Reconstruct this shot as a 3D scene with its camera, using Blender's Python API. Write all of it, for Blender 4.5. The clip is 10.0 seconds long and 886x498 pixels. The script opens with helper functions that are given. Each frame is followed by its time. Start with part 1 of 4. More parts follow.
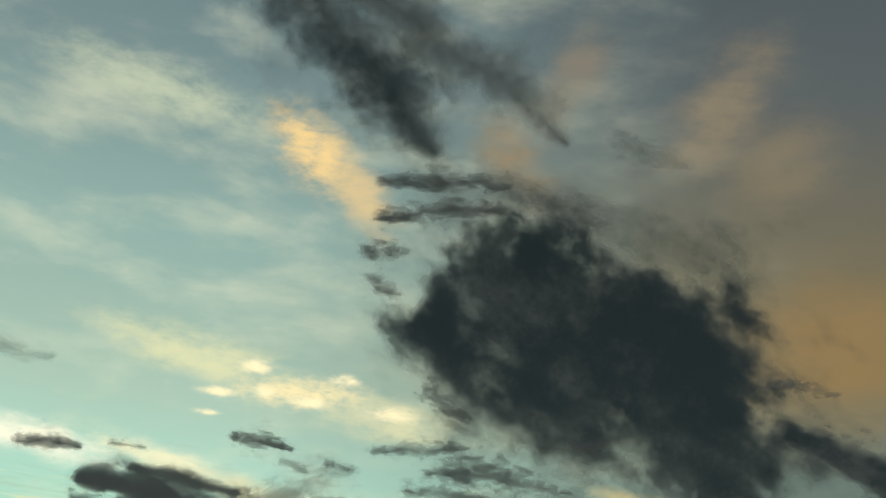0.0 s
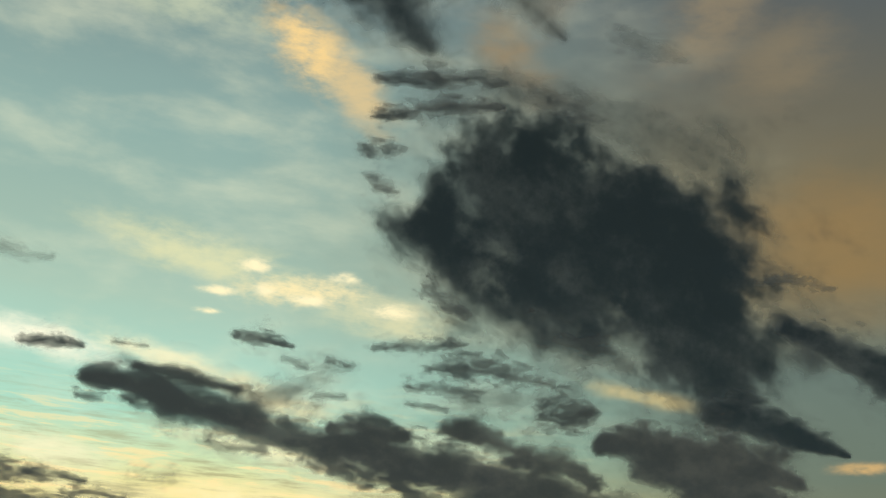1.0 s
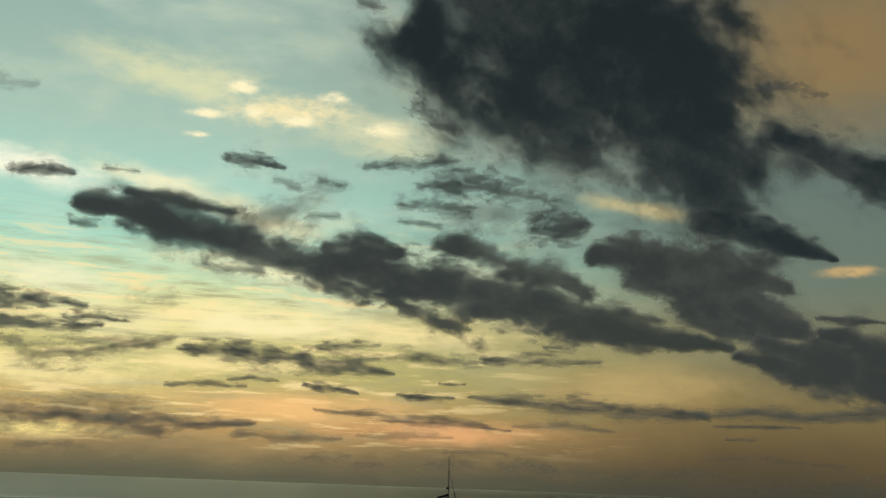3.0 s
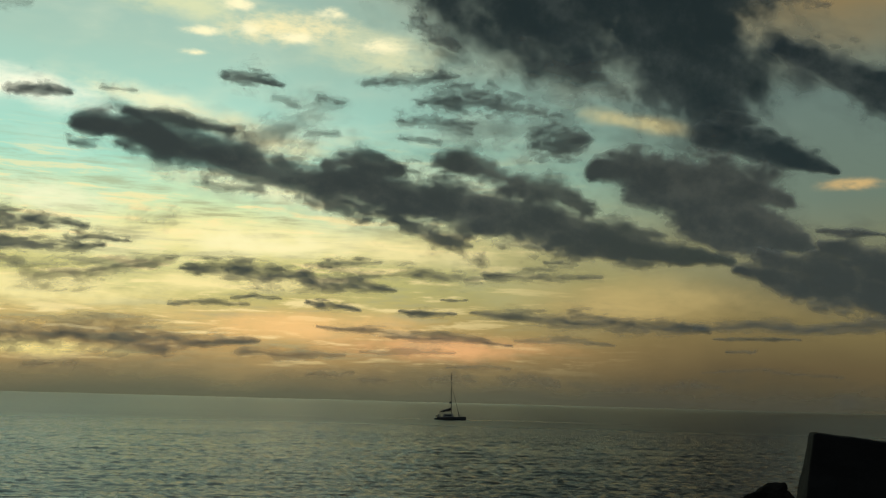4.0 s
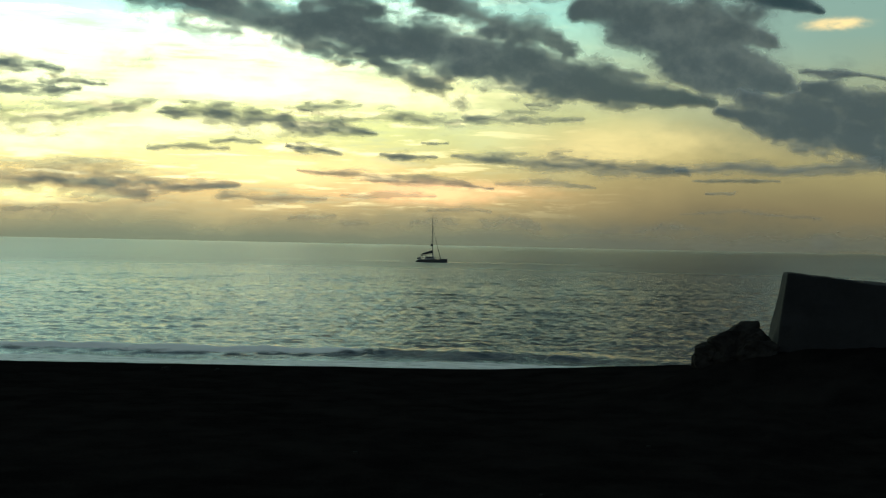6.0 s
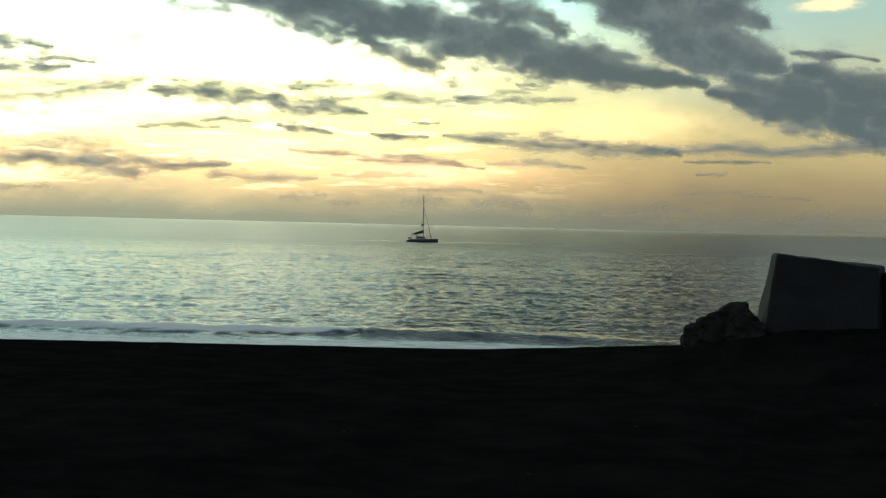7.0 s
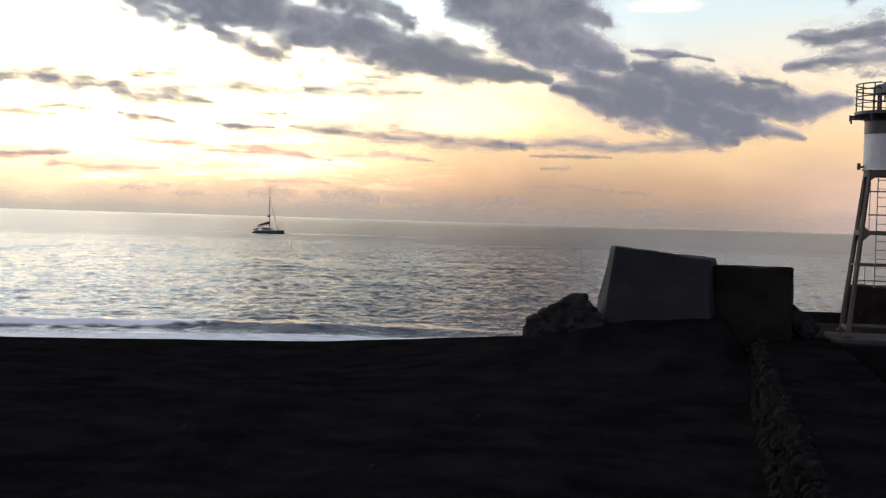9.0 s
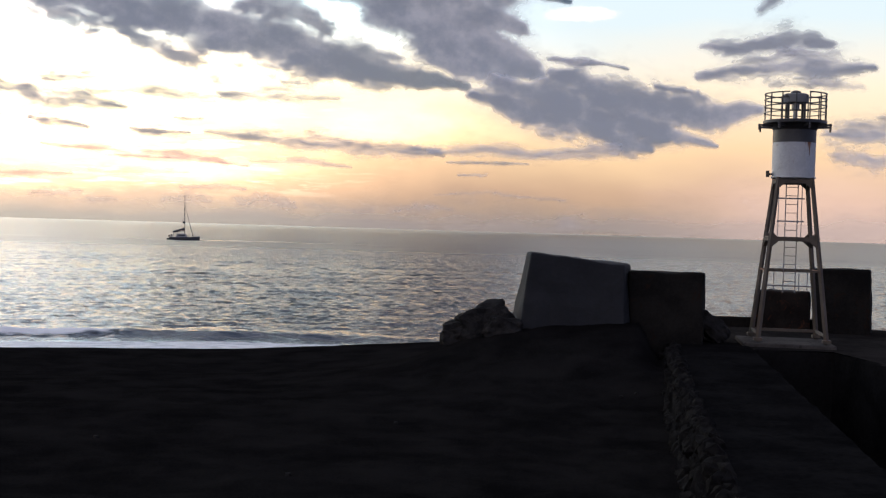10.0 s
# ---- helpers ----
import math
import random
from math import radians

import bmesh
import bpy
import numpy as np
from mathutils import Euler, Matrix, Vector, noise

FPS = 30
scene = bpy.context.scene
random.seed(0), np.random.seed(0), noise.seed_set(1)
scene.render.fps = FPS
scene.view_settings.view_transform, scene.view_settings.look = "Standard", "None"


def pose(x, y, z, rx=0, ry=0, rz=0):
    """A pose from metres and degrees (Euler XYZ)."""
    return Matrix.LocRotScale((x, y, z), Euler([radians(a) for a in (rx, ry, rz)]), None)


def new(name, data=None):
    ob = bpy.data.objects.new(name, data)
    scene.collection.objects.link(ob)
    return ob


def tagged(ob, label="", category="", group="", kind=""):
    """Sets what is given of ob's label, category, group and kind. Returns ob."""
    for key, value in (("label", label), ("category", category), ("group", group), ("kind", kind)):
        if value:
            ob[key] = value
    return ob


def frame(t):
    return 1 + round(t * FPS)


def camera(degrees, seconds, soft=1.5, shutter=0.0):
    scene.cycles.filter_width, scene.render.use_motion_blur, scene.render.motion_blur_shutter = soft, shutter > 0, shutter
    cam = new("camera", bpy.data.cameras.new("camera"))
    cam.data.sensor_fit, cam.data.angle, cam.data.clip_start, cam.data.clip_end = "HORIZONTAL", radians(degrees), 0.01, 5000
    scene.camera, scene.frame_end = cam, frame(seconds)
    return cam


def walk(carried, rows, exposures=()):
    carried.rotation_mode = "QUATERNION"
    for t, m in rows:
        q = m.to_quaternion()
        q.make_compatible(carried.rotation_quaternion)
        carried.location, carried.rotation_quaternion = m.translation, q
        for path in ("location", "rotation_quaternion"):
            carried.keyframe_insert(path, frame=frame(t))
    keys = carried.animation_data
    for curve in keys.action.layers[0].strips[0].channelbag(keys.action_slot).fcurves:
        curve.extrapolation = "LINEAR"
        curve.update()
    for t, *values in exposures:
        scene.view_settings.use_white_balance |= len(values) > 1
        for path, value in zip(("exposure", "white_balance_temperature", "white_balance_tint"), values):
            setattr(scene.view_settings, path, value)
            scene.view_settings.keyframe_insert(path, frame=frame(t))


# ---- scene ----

EYE = 7.2          # the eye above the sea

# ---- camera ----
cam = camera(40.82, 10.0, soft=1.28)
TURNS = [  # seconds, yaw, pitch, roll
    (0, 1.59, 24.93, 4.65), (0.5, 1.34, 22.25, 4.27), (1, 1.10, 20.03, 4.01), (1.5, 1.08, 17.89, 3.58),
    (2, 0.78, 15.24, 2.87), (2.5, 0.39, 13.11, 2.44), (4, 0.09, 7.26, 1.52), (4.5, -0.00, 4.87, 1.18),
    (5, -0.29, 2.86, 1.18), (5.5, -0.72, 1.05, 1.20), (7, -1.46, -1.21, 1.41), (7.5, -2.34, -1.12, 1.69),
    (8, -4.68, -1.29, 1.61), (8.5, -6.61, -1.38, 1.65), (9, -8.81, -1.40, 1.75), (9.5, -10.65, -1.30, 1.74),
    (10, -12.75, -0.98, 1.73)]
walk(cam, [(t, pose(0.032 * max(0, t - 4) - 0.06, 0, EYE, 90 + p, 0, y) @ pose(0, 0, 0, 0, 0, r)) for t, y, p, r in TURNS],
     exposures=[(0, 0.05, 6560, 5), (2.5, -0.05, 6450, 6), (4.0, 0.02, 6320, 1), (4.5, 0.14, 6080, -6), (5.0, 0.45, 5760, -5),
                (5.5, 0.74, 5600, -7), (7.0, 1.62, 5740, 4), (7.5, 1.76, 5780, 16), (8.5, 2.13, 5860, 35), (10, 2.3, 5750, 38)])


def polar(az, d, z=0.0):
    """A place by its bearing from the camera (degrees, clockwise from +y), distance and height."""
    return Vector((d * math.sin(radians(az)), d * math.cos(radians(az)), z))


# ---- world: dusk sky ----
world = bpy.data.worlds.new("dusk_sky")
scene.world = world
world.use_nodes = True
wt = world.node_tree
wt.nodes.clear()


class Nodes:
    """Short calls to add nodes to a tree."""
    def __init__(self, tree):
        self.tree = tree

    def add(self, kind, operation="", use_clamp=False, interpolation_type="", data_type="", blend_type="", vector_type="", attribute_name=""):
        n = self.tree.nodes.new(kind)
        if operation:
            n.operation = operation
        if use_clamp:
            n.use_clamp = True
        if interpolation_type:
            n.interpolation_type = interpolation_type
        if data_type:
            n.data_type = data_type
        if blend_type:
            n.blend_type = blend_type
        if vector_type:
            n.vector_type = vector_type
        if attribute_name:
            n.attribute_name = attribute_name
        return n

    def put(self, socket, value):
        if isinstance(value, bpy.types.NodeSocket):
            self.tree.links.new(value, socket)
        else:
            socket.default_value = value

    def math(self, op, a, b=0.0, c=0.0, clamp=False):
        n = self.add("ShaderNodeMath", operation=op, use_clamp=clamp)
        self.put(n.inputs[0], a), self.put(n.inputs[1], b), self.put(n.inputs[2], c)
        return n.outputs[0]

    def smooth(self, v, lo, hi, a=0.0, b=1.0):
        n = self.add("ShaderNodeMapRange", interpolation_type="SMOOTHSTEP")
        for i, x in enumerate((v, lo, hi, a, b)):
            self.put(n.inputs[i], x)
        return n.outputs[0]

    def mix(self, f, a, b, blend="MIX"):
        n = self.add("ShaderNodeMix", data_type="RGBA", blend_type=blend)
        self.put(n.inputs["Factor"], f)
        for name, v in (("A", a), ("B", b)):
            s = [i for i in n.inputs if i.name == name and i.type == "RGBA"][0]
            self.put(s, v if isinstance(v, bpy.types.NodeSocket) else (*v, 1))
        return [o for o in n.outputs if o.type == "RGBA"][0]

    def ramp(self, f, stops):
        n = self.add("ShaderNodeValToRGB")
        els = n.color_ramp.elements
        while len(els) < len(stops):
            els.new(0.5)
        for e, (p, c) in zip(els, stops):
            e.position = p
        for e, (p, c) in zip(els, stops):
            e.color = (*c, 1)
        self.put(n.inputs[0], f)
        return n.outputs[0]

    def noise(self, vec, scale, detail=6.0, rough=0.55, warp=0.0):
        n = self.add("ShaderNodeTexNoise")
        self.put(n.inputs["Vector"], vec)
        n.inputs["Scale"].default_value, n.inputs["Detail"].default_value = scale, detail
        n.inputs["Roughness"].default_value, n.inputs["Distortion"].default_value = rough, warp
        return n.outputs["Fac"]


w = Nodes(wt)
way = w.add("ShaderNodeTexCoord").outputs["Generated"]
unit = w.add("ShaderNodeVectorMath", operation="NORMALIZE")
w.put(unit.inputs[0], way)
sep = w.add("ShaderNodeSeparateXYZ")
w.put(sep.inputs[0], unit.outputs[0])
DEG = 57.29578
azim = w.math("MULTIPLY", w.math("ARCTAN2", sep.outputs[0], sep.outputs[1]), DEG)
elev = w.math("MULTIPLY", w.math("ARCSINE", sep.outputs[2]), DEG)
chart = w.add("ShaderNodeCombineXYZ")
w.put(chart.inputs[0], azim), w.put(chart.inputs[1], elev)
# long soft streaks: the chart squeezed along the horizon
streak_map = w.add("ShaderNodeMapping")
w.put(streak_map.inputs["Vector"], chart.outputs[0])
streak_map.inputs["Rotation"].default_value = (0, 0, radians(12))
streak_map.inputs["Scale"].default_value = (0.45, 1.2, 1)
streaks = w.noise(streak_map.outputs[0], 0.26, 7, 0.55, 0.12)
veil = w.noise(chart.outputs[0], 0.16, 9, 0.6, 0.15)
high = w.math("DIVIDE", w.math("ADD", elev, w.math("MULTIPLY", w.math("SUBTRACT", streaks, 0.5), 2.0)), 60.0)
west = w.ramp(high, [(0.0, (.17, .16, .09)), (0.02, (.30, .215, .10)), (0.042, (.58, .35, .13)), (0.065, (.62, .46, .17)),
                     (0.085, (.61, .54, .20)), (0.105, (.76, .66, .26)), (0.125, (.95, .81, .35)), (0.15, (.66, .78, .47)),
                     (0.18, (.44, .73, .58)), (0.22, (.43, .68, .57)), (0.27, (.42, .58, .48)), (0.32, (.36, .50, .43)),
                     (0.40, (.29, .43, .40)), (0.53, (.19, .27, .28)), (0.75, (.09, .14, .18)), (1.0, (.06, .10, .14))])
north = w.ramp(high, [(0.0, (.075, .065, .04)), (0.03, (.13, .092, .045)), (0.065, (.21, .155, .065)), (0.115, (.22, .20, .11)),
                      (0.165, (.16, .20, .155)), (0.24, (.15, .20, .175)), (0.32, (.22, .17, .09)), (0.40, (.18, .155, .10)),
                      (0.53, (.105, .12, .125)), (0.75, (.05, .075, .10)), (1.0, (.05, .07, .10))])
sky = w.mix(w.smooth(w.math("ADD", azim, w.math("MULTIPLY", w.math("SUBTRACT", veil, 0.5), 10)), -13, 17), west, north)
away = w.smooth(w.math("ABSOLUTE", azim), 32, 85)
sky = w.mix(away, sky, (.068, .082, .100))
sky = w.mix(w.smooth(elev, 40, 62), sky, (.020, .025, .030))
# pale torn cirrus
cirrus = w.math("MULTIPLY", w.smooth(streaks, 0.42, 0.82), w.smooth(elev, 2, 8))
cirrus = w.math("MULTIPLY", cirrus, w.smooth(azim, 22, -12))
sky = w.mix(w.math("MULTIPLY", cirrus, 0.5), sky, (.90, .88, .62))
# level bars of light low in the west
low_map = w.add("ShaderNodeMapping")
w.put(low_map.inputs["Vector"], chart.outputs[0])
low_map.inputs["Scale"].default_value = (0.24, 2.2, 1)
bars = w.noise(low_map.outputs[0], 1.0, 8, 0.64, 0.25)
low_band = w.math("MULTIPLY", w.smooth(elev, 0.8, 2.5), w.smooth(elev, 14, 8))
low_band = w.math("MULTIPLY", low_band, w.smooth(azim, 12, -8))
sky = w.mix(w.math("MULTIPLY", w.math("MULTIPLY", low_band, w.smooth(bars, 0.52, 0.62)), 0.7), sky, (1.08, .82, .40))
sky = w.mix(w.math("MULTIPLY", w.math("MULTIPLY", low_band, w.smooth(bars, 0.52, 0.34)), 0.7), sky, (.40, .36, .20))


# the torn light lies in bands along the wind
torn_map = w.add("ShaderNodeMapping")
w.put(torn_map.inputs["Vector"], chart.outputs[0])
torn_map.inputs["Rotation"].default_value = (0, 0, radians(10))
torn_map.inputs["Scale"].default_value = (0.5, 1.15, 1)


def lit_cloud(sky, az, el, rx, ry, lean, colour, amount, lo=0.26, hi=0.82, size=0.5):
    """A sunlit high cloud: an oval of torn brightness on the sky."""
    m = w.add("ShaderNodeMapping", vector_type="TEXTURE")
    w.put(m.inputs["Vector"], chart.outputs[0])
    m.inputs["Location"].default_value = (az, el, 0)
    m.inputs["Rotation"].default_value = (0, 0, radians(lean))
    m.inputs["Scale"].default_value = (rx * 1.25, ry * 1.35, 1)
    far = w.add("ShaderNodeVectorMath", operation="LENGTH")
    w.put(far.inputs[0], m.outputs[0])
    edge = w.smooth(far.outputs["Value"], 1.0, 0.12)
    torn = w.smooth(w.math("ADD", w.noise(torn_map.outputs[0], size, 9, 0.62, 0.1), w.math("MULTIPLY", w.math("SUBTRACT", edge, 0.6), 0.4)), lo, hi)
    return w.mix(w.math("MULTIPLY", w.math("MULTIPLY", edge, torn), amount), sky, colour)


LIT = [  # bearing, height, half width, half height, lean, colour, amount, noise size
    (-17.5, 30.5, 9.0, 1.8, -8, (.55, .60, .44), 0.9, 0.9),
    (-9.0, 28.9, 4.2, 2.0, -35, (.98, .68, .30), 1.0, 1.3),
    (-6.2, 27.2, 3.8, 1.8, -45, (.74, .56, .30), 0.9, 0.9),
    (-13.5, 18.6, 7.5, 1.6, -8, (.78, .76, .46), 0.9, 0.9),
    (-8.0, 17.4, 5.0, 1.0, 2, (1.0, .84, .48), 1.0, 2.4),
    (-3.5, 16.5, 5.0, 1.4, -4, (.82, .76, .46), 0.8, 1.0),
    (-20.0, 13.7, 6.0, 1.1, -8, (1.05, 1.0, .78), 1.0, 1.0),
    (-13.5, 13.4, 6.5, 0.9, -11, (1.0, .92, .60), 0.9, 1.0),
    (-9.0, 12.2, 4.5, 0.9, -14, (.95, .82, .48), 0.8, 1.0),
    (-8.8, 9.8, 7.5, 0.8, -6, (.96, .92, .58), 0.9, 1.1),
    (-19.1, 8.9, 4.5, 1.1, -4, (.98, .92, .60), 0.9, 0.9),
    (-9.2, 7.3, 8.0, 1.2, 0, (1.05, .90, .50), 1.0, 0.7),
    (-1.5, 7.0, 6.0, 0.8, -3, (.98, .80, .40), 0.8, 0.9),
    (-19.0, 2.0, 6.0, 0.6, 0, (1.1, .85, .32), 1.0, 0.8),
    (-18.5, 4.6, 9.0, 1.3, 0, (1.0, .82, .38), 1.0, 0.9),
    (-10.0, 5.3, 8.0, 0.7, 0, (1.0, .80, .37), 0.9, 0.9),
    (-7.0, 3.4, 9.0, 1.0, 0, (.98, .56, .22), 0.9, 0.6),
    (0.0, 2.5, 8.0, 0.9, 0, (.92, .46, .20), 0.85, 0.6),
    (9.0, 4.8, 9.0, 1.6, 0, (.60, .42, .17), 0.7, 0.4),
    (9.3, 13.4, 4.5, 0.6, -10, (.70, .56, .27), 0.9, 0.9),
    (0.0, 10.5, 6.0, 1.2, -8, (.66, .70, .48), 0.6, 0.9),
    (19.0, 10.3, 1.9, 0.4, 2, (.70, .45, .19), 1.0, 1.6),
    (19.5, 20.5, 8.5, 5.0, 0, (.31, .20, .085), 0.75, 0.22),
    (13.0, 31.6, 6.5, 2.8, 45, (.30, .235, .15), 0.75, 0.5),
    (16.5, 29.0, 5.0, 3.0, 20, (.27, .21, .13), 0.6, 0.4),
    (13.0, 0.5, 8.0, 2.5, 0, (.06, .052, .035), 0.4, 0.1),
    (31.0, 1.0, 13.0, 4.0, 0, (.22, .165, .105), 0.5, 0.1),
    (5.1, 33.5, 4.5, 2.2, 55, (.27, .22, .16), 0.7, 0.5),
    (2.0, 29.3, 4.5, 2.0, -40, (.34, .24, .13), 0.75, 0.5),
    (-12.1, 17.0, 1.5, 0.30, 0, (1.1, .95, .60), 1.0, 2.2),
    (-9.8, 17.3, 0.9, 0.45, 0, (1.1, .95, .60), 1.0, 2.2),
    (-7.7, 17.0, 1.6, 0.40, 0, (1.1, .95, .60), 1.0, 2.2),
    (-5.9, 18.2, 1.1, 0.40, 0, (1.1, .95, .60), 1.0, 2.2),
    (-12.5, 16.0, 1.0, 0.20, 0, (1.1, .95, .60), 1.0, 2.2),
    (-10.4, 18.4, 1.4, 0.50, 0, (1.1, .95, .60), 1.0, 2.2),
    (-3.3, 16.8, 2.0, 0.50, 0, (1.1, .95, .60), 1.0, 2.2),
]
for az, el, rx, ry, lean, colour, amount, size in LIT:
    sky = lit_cloud(sky, az, el, rx, ry, lean, colour, amount, size=size)
below = w.smooth(elev, -0.2, -3.0)
sky = w.mix(below, sky, (.02, .025, .028))
bg = w.add("ShaderNodeBackground")
w.put(bg.inputs["Color"], sky)
bg.inputs["Strength"].default_value = 1.0
wout = w.add("ShaderNodeOutputWorld")
wt.links.new(bg.outputs[0], wout.inputs[0])


# ---- materials ----
def material(name, colours, size=1.0, rough=0.8, metal=0.0, bump=0.3, grain=12.0, stain=None, spec=0.5):
    """Two colours mixed by noise at two scales, relief, and stains of a third colour running in patches."""
    m = bpy.data.materials.new(name)
    m.use_nodes = True
    n = Nodes(m.node_tree)
    p = m.node_tree.nodes["Principled BSDF"]
    at = n.add("ShaderNodeTexCoord").outputs["Object"]
    big, fine = n.noise(at, size, 5, 0.6, 0.3), n.noise(at, size * grain, 4, 0.6)
    tone = n.math("ADD", n.math("MULTIPLY", big, 0.65), n.math("MULTIPLY", fine, 0.35))
    col = n.mix(n.smooth(tone, 0.35, 0.65), colours[0], colours[1])
    if stain:
        col = n.mix(n.smooth(n.noise(at, size * 2.3, 8, 0.7, 1.0), 0.56, 0.68), col, stain)
    n.put(p.inputs["Base Color"], col)
    n.put(p.inputs["Roughness"], n.smooth(fine, 0.2, 0.8, max(rough - 0.12, 0.02), min(rough + 0.12, 1)))
    p.inputs["Metallic"].default_value = metal
    p.inputs["Specular IOR Level"].default_value = spec
    if bump:
        b = n.add("ShaderNodeBump")
        b.inputs["Strength"].default_value, b.inputs["Distance"].default_value = bump, 0.3 / (size * grain) ** 0.5
        n.put(b.inputs["Height"], tone)
        n.put(p.inputs["Normal"], b.outputs[0])
    return m


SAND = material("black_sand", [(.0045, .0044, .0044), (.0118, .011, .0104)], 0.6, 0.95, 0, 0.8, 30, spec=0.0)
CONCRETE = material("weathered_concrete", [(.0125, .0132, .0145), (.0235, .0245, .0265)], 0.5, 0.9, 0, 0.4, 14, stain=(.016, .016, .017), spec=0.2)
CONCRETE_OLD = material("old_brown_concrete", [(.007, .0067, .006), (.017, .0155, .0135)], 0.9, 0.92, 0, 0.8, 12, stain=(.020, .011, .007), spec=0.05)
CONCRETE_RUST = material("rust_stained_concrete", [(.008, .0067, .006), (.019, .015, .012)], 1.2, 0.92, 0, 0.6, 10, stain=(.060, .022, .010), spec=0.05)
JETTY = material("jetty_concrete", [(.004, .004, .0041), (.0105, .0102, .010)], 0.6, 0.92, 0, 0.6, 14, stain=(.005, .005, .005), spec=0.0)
SLAB = material("pale_lantern_paint", [(.15, .15, .15), (.22, .22, .215)], 0.8, 0.9, 0, 0.4, 12, stain=(.06, .05, .04), spec=0.1)
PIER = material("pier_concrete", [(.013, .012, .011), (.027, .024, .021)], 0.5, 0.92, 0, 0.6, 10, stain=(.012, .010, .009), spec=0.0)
PLINTH = material("weathered_plinth", [(.038, .035, .031), (.068, .062, .054)], 0.9, 0.9, 0, 0.5, 12, stain=(.018, .016, .014), spec=0.05)
ROCK = material("dark_basalt", [(.009, .0088, .0086), (.027, .0255, .024)], 0.9, 0.88, 0, 0.9, 8, stain=(.007, .007, .007), spec=0.03)
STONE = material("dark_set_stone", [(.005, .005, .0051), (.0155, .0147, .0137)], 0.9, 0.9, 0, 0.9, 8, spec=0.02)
WHITE = material("white_tower_paint", [(.34, .36, .365), (.44, .455, .455)], 1.2, 0.5, 0, 0.08, 10, stain=(.31, .30, .28))
BLACK = material("black_tower_paint", [(.012, .012, .013), (.03, .03, .03)], 1.5, 0.5, 0, 0.1, 10)
FRAME = material("rust_stained_cream_paint", [(.046, .035, .023), (.088, .068, .046)], 1.5, 0.75, 0, 0.2, 10, stain=(.07, .04, .024))
RUST = material("rust", [(.10, .045, .02), (.20, .09, .04)], 3, 0.85, 0, 0.4, 10)
STEEL = material("dull_galvanised_steel", [(.16, .16, .16), (.26, .26, .26)], 4, 0.5, 0.6, 0.1, 10)
LAMP_GLASS = material("lantern_lens", [(.30, .32, .32), (.40, .42, .42)], 3, 0.15, 0, 0.0, 10)
GEL = material("white_gelcoat", [(.22, .24, .25), (.32, .34, .35)], 0.4, 0.3, 0, 0.02, 10)
HULL_DARK = material("dark_hull_paint", [(.015, .018, .022), (.03, .035, .04)], 0.5, 0.35, 0, 0.02, 10)
CANVAS = material("dark_blue_canvas", [(.015, .018, .03), (.03, .035, .05)], 2, 0.9, 0, 0.3, 10)
ALLOY = material("mast_alloy", [(.10, .10, .10), (.16, .16, .16)], 2, 0.4, 0.5, 0.02, 10)
SMOKED = material("smoked_window", [(.01, .01, .012), (.015, .016, .018)], 2, 0.1, 0, 0.0, 10)


def cloud_material(name, dense, thin, grit=3.4):
    m = bpy.data.materials.new(name)
    m.use_nodes = True
    n = Nodes(m.node_tree)
    m.node_tree.nodes.clear()
    body = n.add("ShaderNodeAttribute", attribute_name="thickness").outputs["Fac"]
    at = n.add("ShaderNodeTexCoord").outputs["Object"]
    fine = n.noise(at, 0.03, 7, 0.66, 0.0)
    soft = n.noise(at, 0.0045, 5, 0.6, 0.1)
    depth = n.add("ShaderNodeAttribute", attribute_name="depth").outputs["Fac"]
    ragged = n.math("MULTIPLY", n.math("SUBTRACT", fine, 0.5), n.math("MULTIPLY", n.math("MULTIPLY", body, body), n.math("SUBTRACT", 1.0, body)))
    cover = n.math("ADD", body, n.math("MULTIPLY", ragged, grit), clamp=True)
    # the shade inside thick vapour is put into the colour, darker with depth
    tone = n.mix(n.smooth(n.math("ADD", depth, n.math("ADD", n.math("MULTIPLY", n.math("SUBTRACT", soft, 0.5), 0.9), n.math("MULTIPLY", n.math("SUBTRACT", fine, 0.5), 0.5))), 0.02, 0.85), thin, dense)
    d = n.add("ShaderNodeBsdfDiffuse")
    n.put(d.inputs["Color"], tone)
    tl = n.add("ShaderNodeBsdfTranslucent")
    n.put(tl.inputs["Color"], n.mix(0.85, tone, (0, 0, 0)))
    both = n.add("ShaderNodeAddShader")
    n.put(both.inputs[0], d.outputs[0]), n.put(both.inputs[1], tl.outputs[0])
    clear = n.add("ShaderNodeBsdfTransparent")
    mx = n.add("ShaderNodeMixShader")
    n.put(mx.inputs[0], cover), n.put(mx.inputs[1], clear.outputs[0]), n.put(mx.inputs[2], both.outputs[0])
    o = n.add("ShaderNodeOutputMaterial")
    n.put(o.inputs[0], mx.outputs[0])
    return m


VAPOUR = cloud_material("grey_cloud_vapour", (.56, .60, .61), (.92, .91, .87))
RAIN = cloud_material("rain_cloud_vapour", (.24, .32, .37), (.66, .72, .74))
HAZE = cloud_material("horizon_haze", (.87, .79, .73), (.91, .82, .73), 0.15)

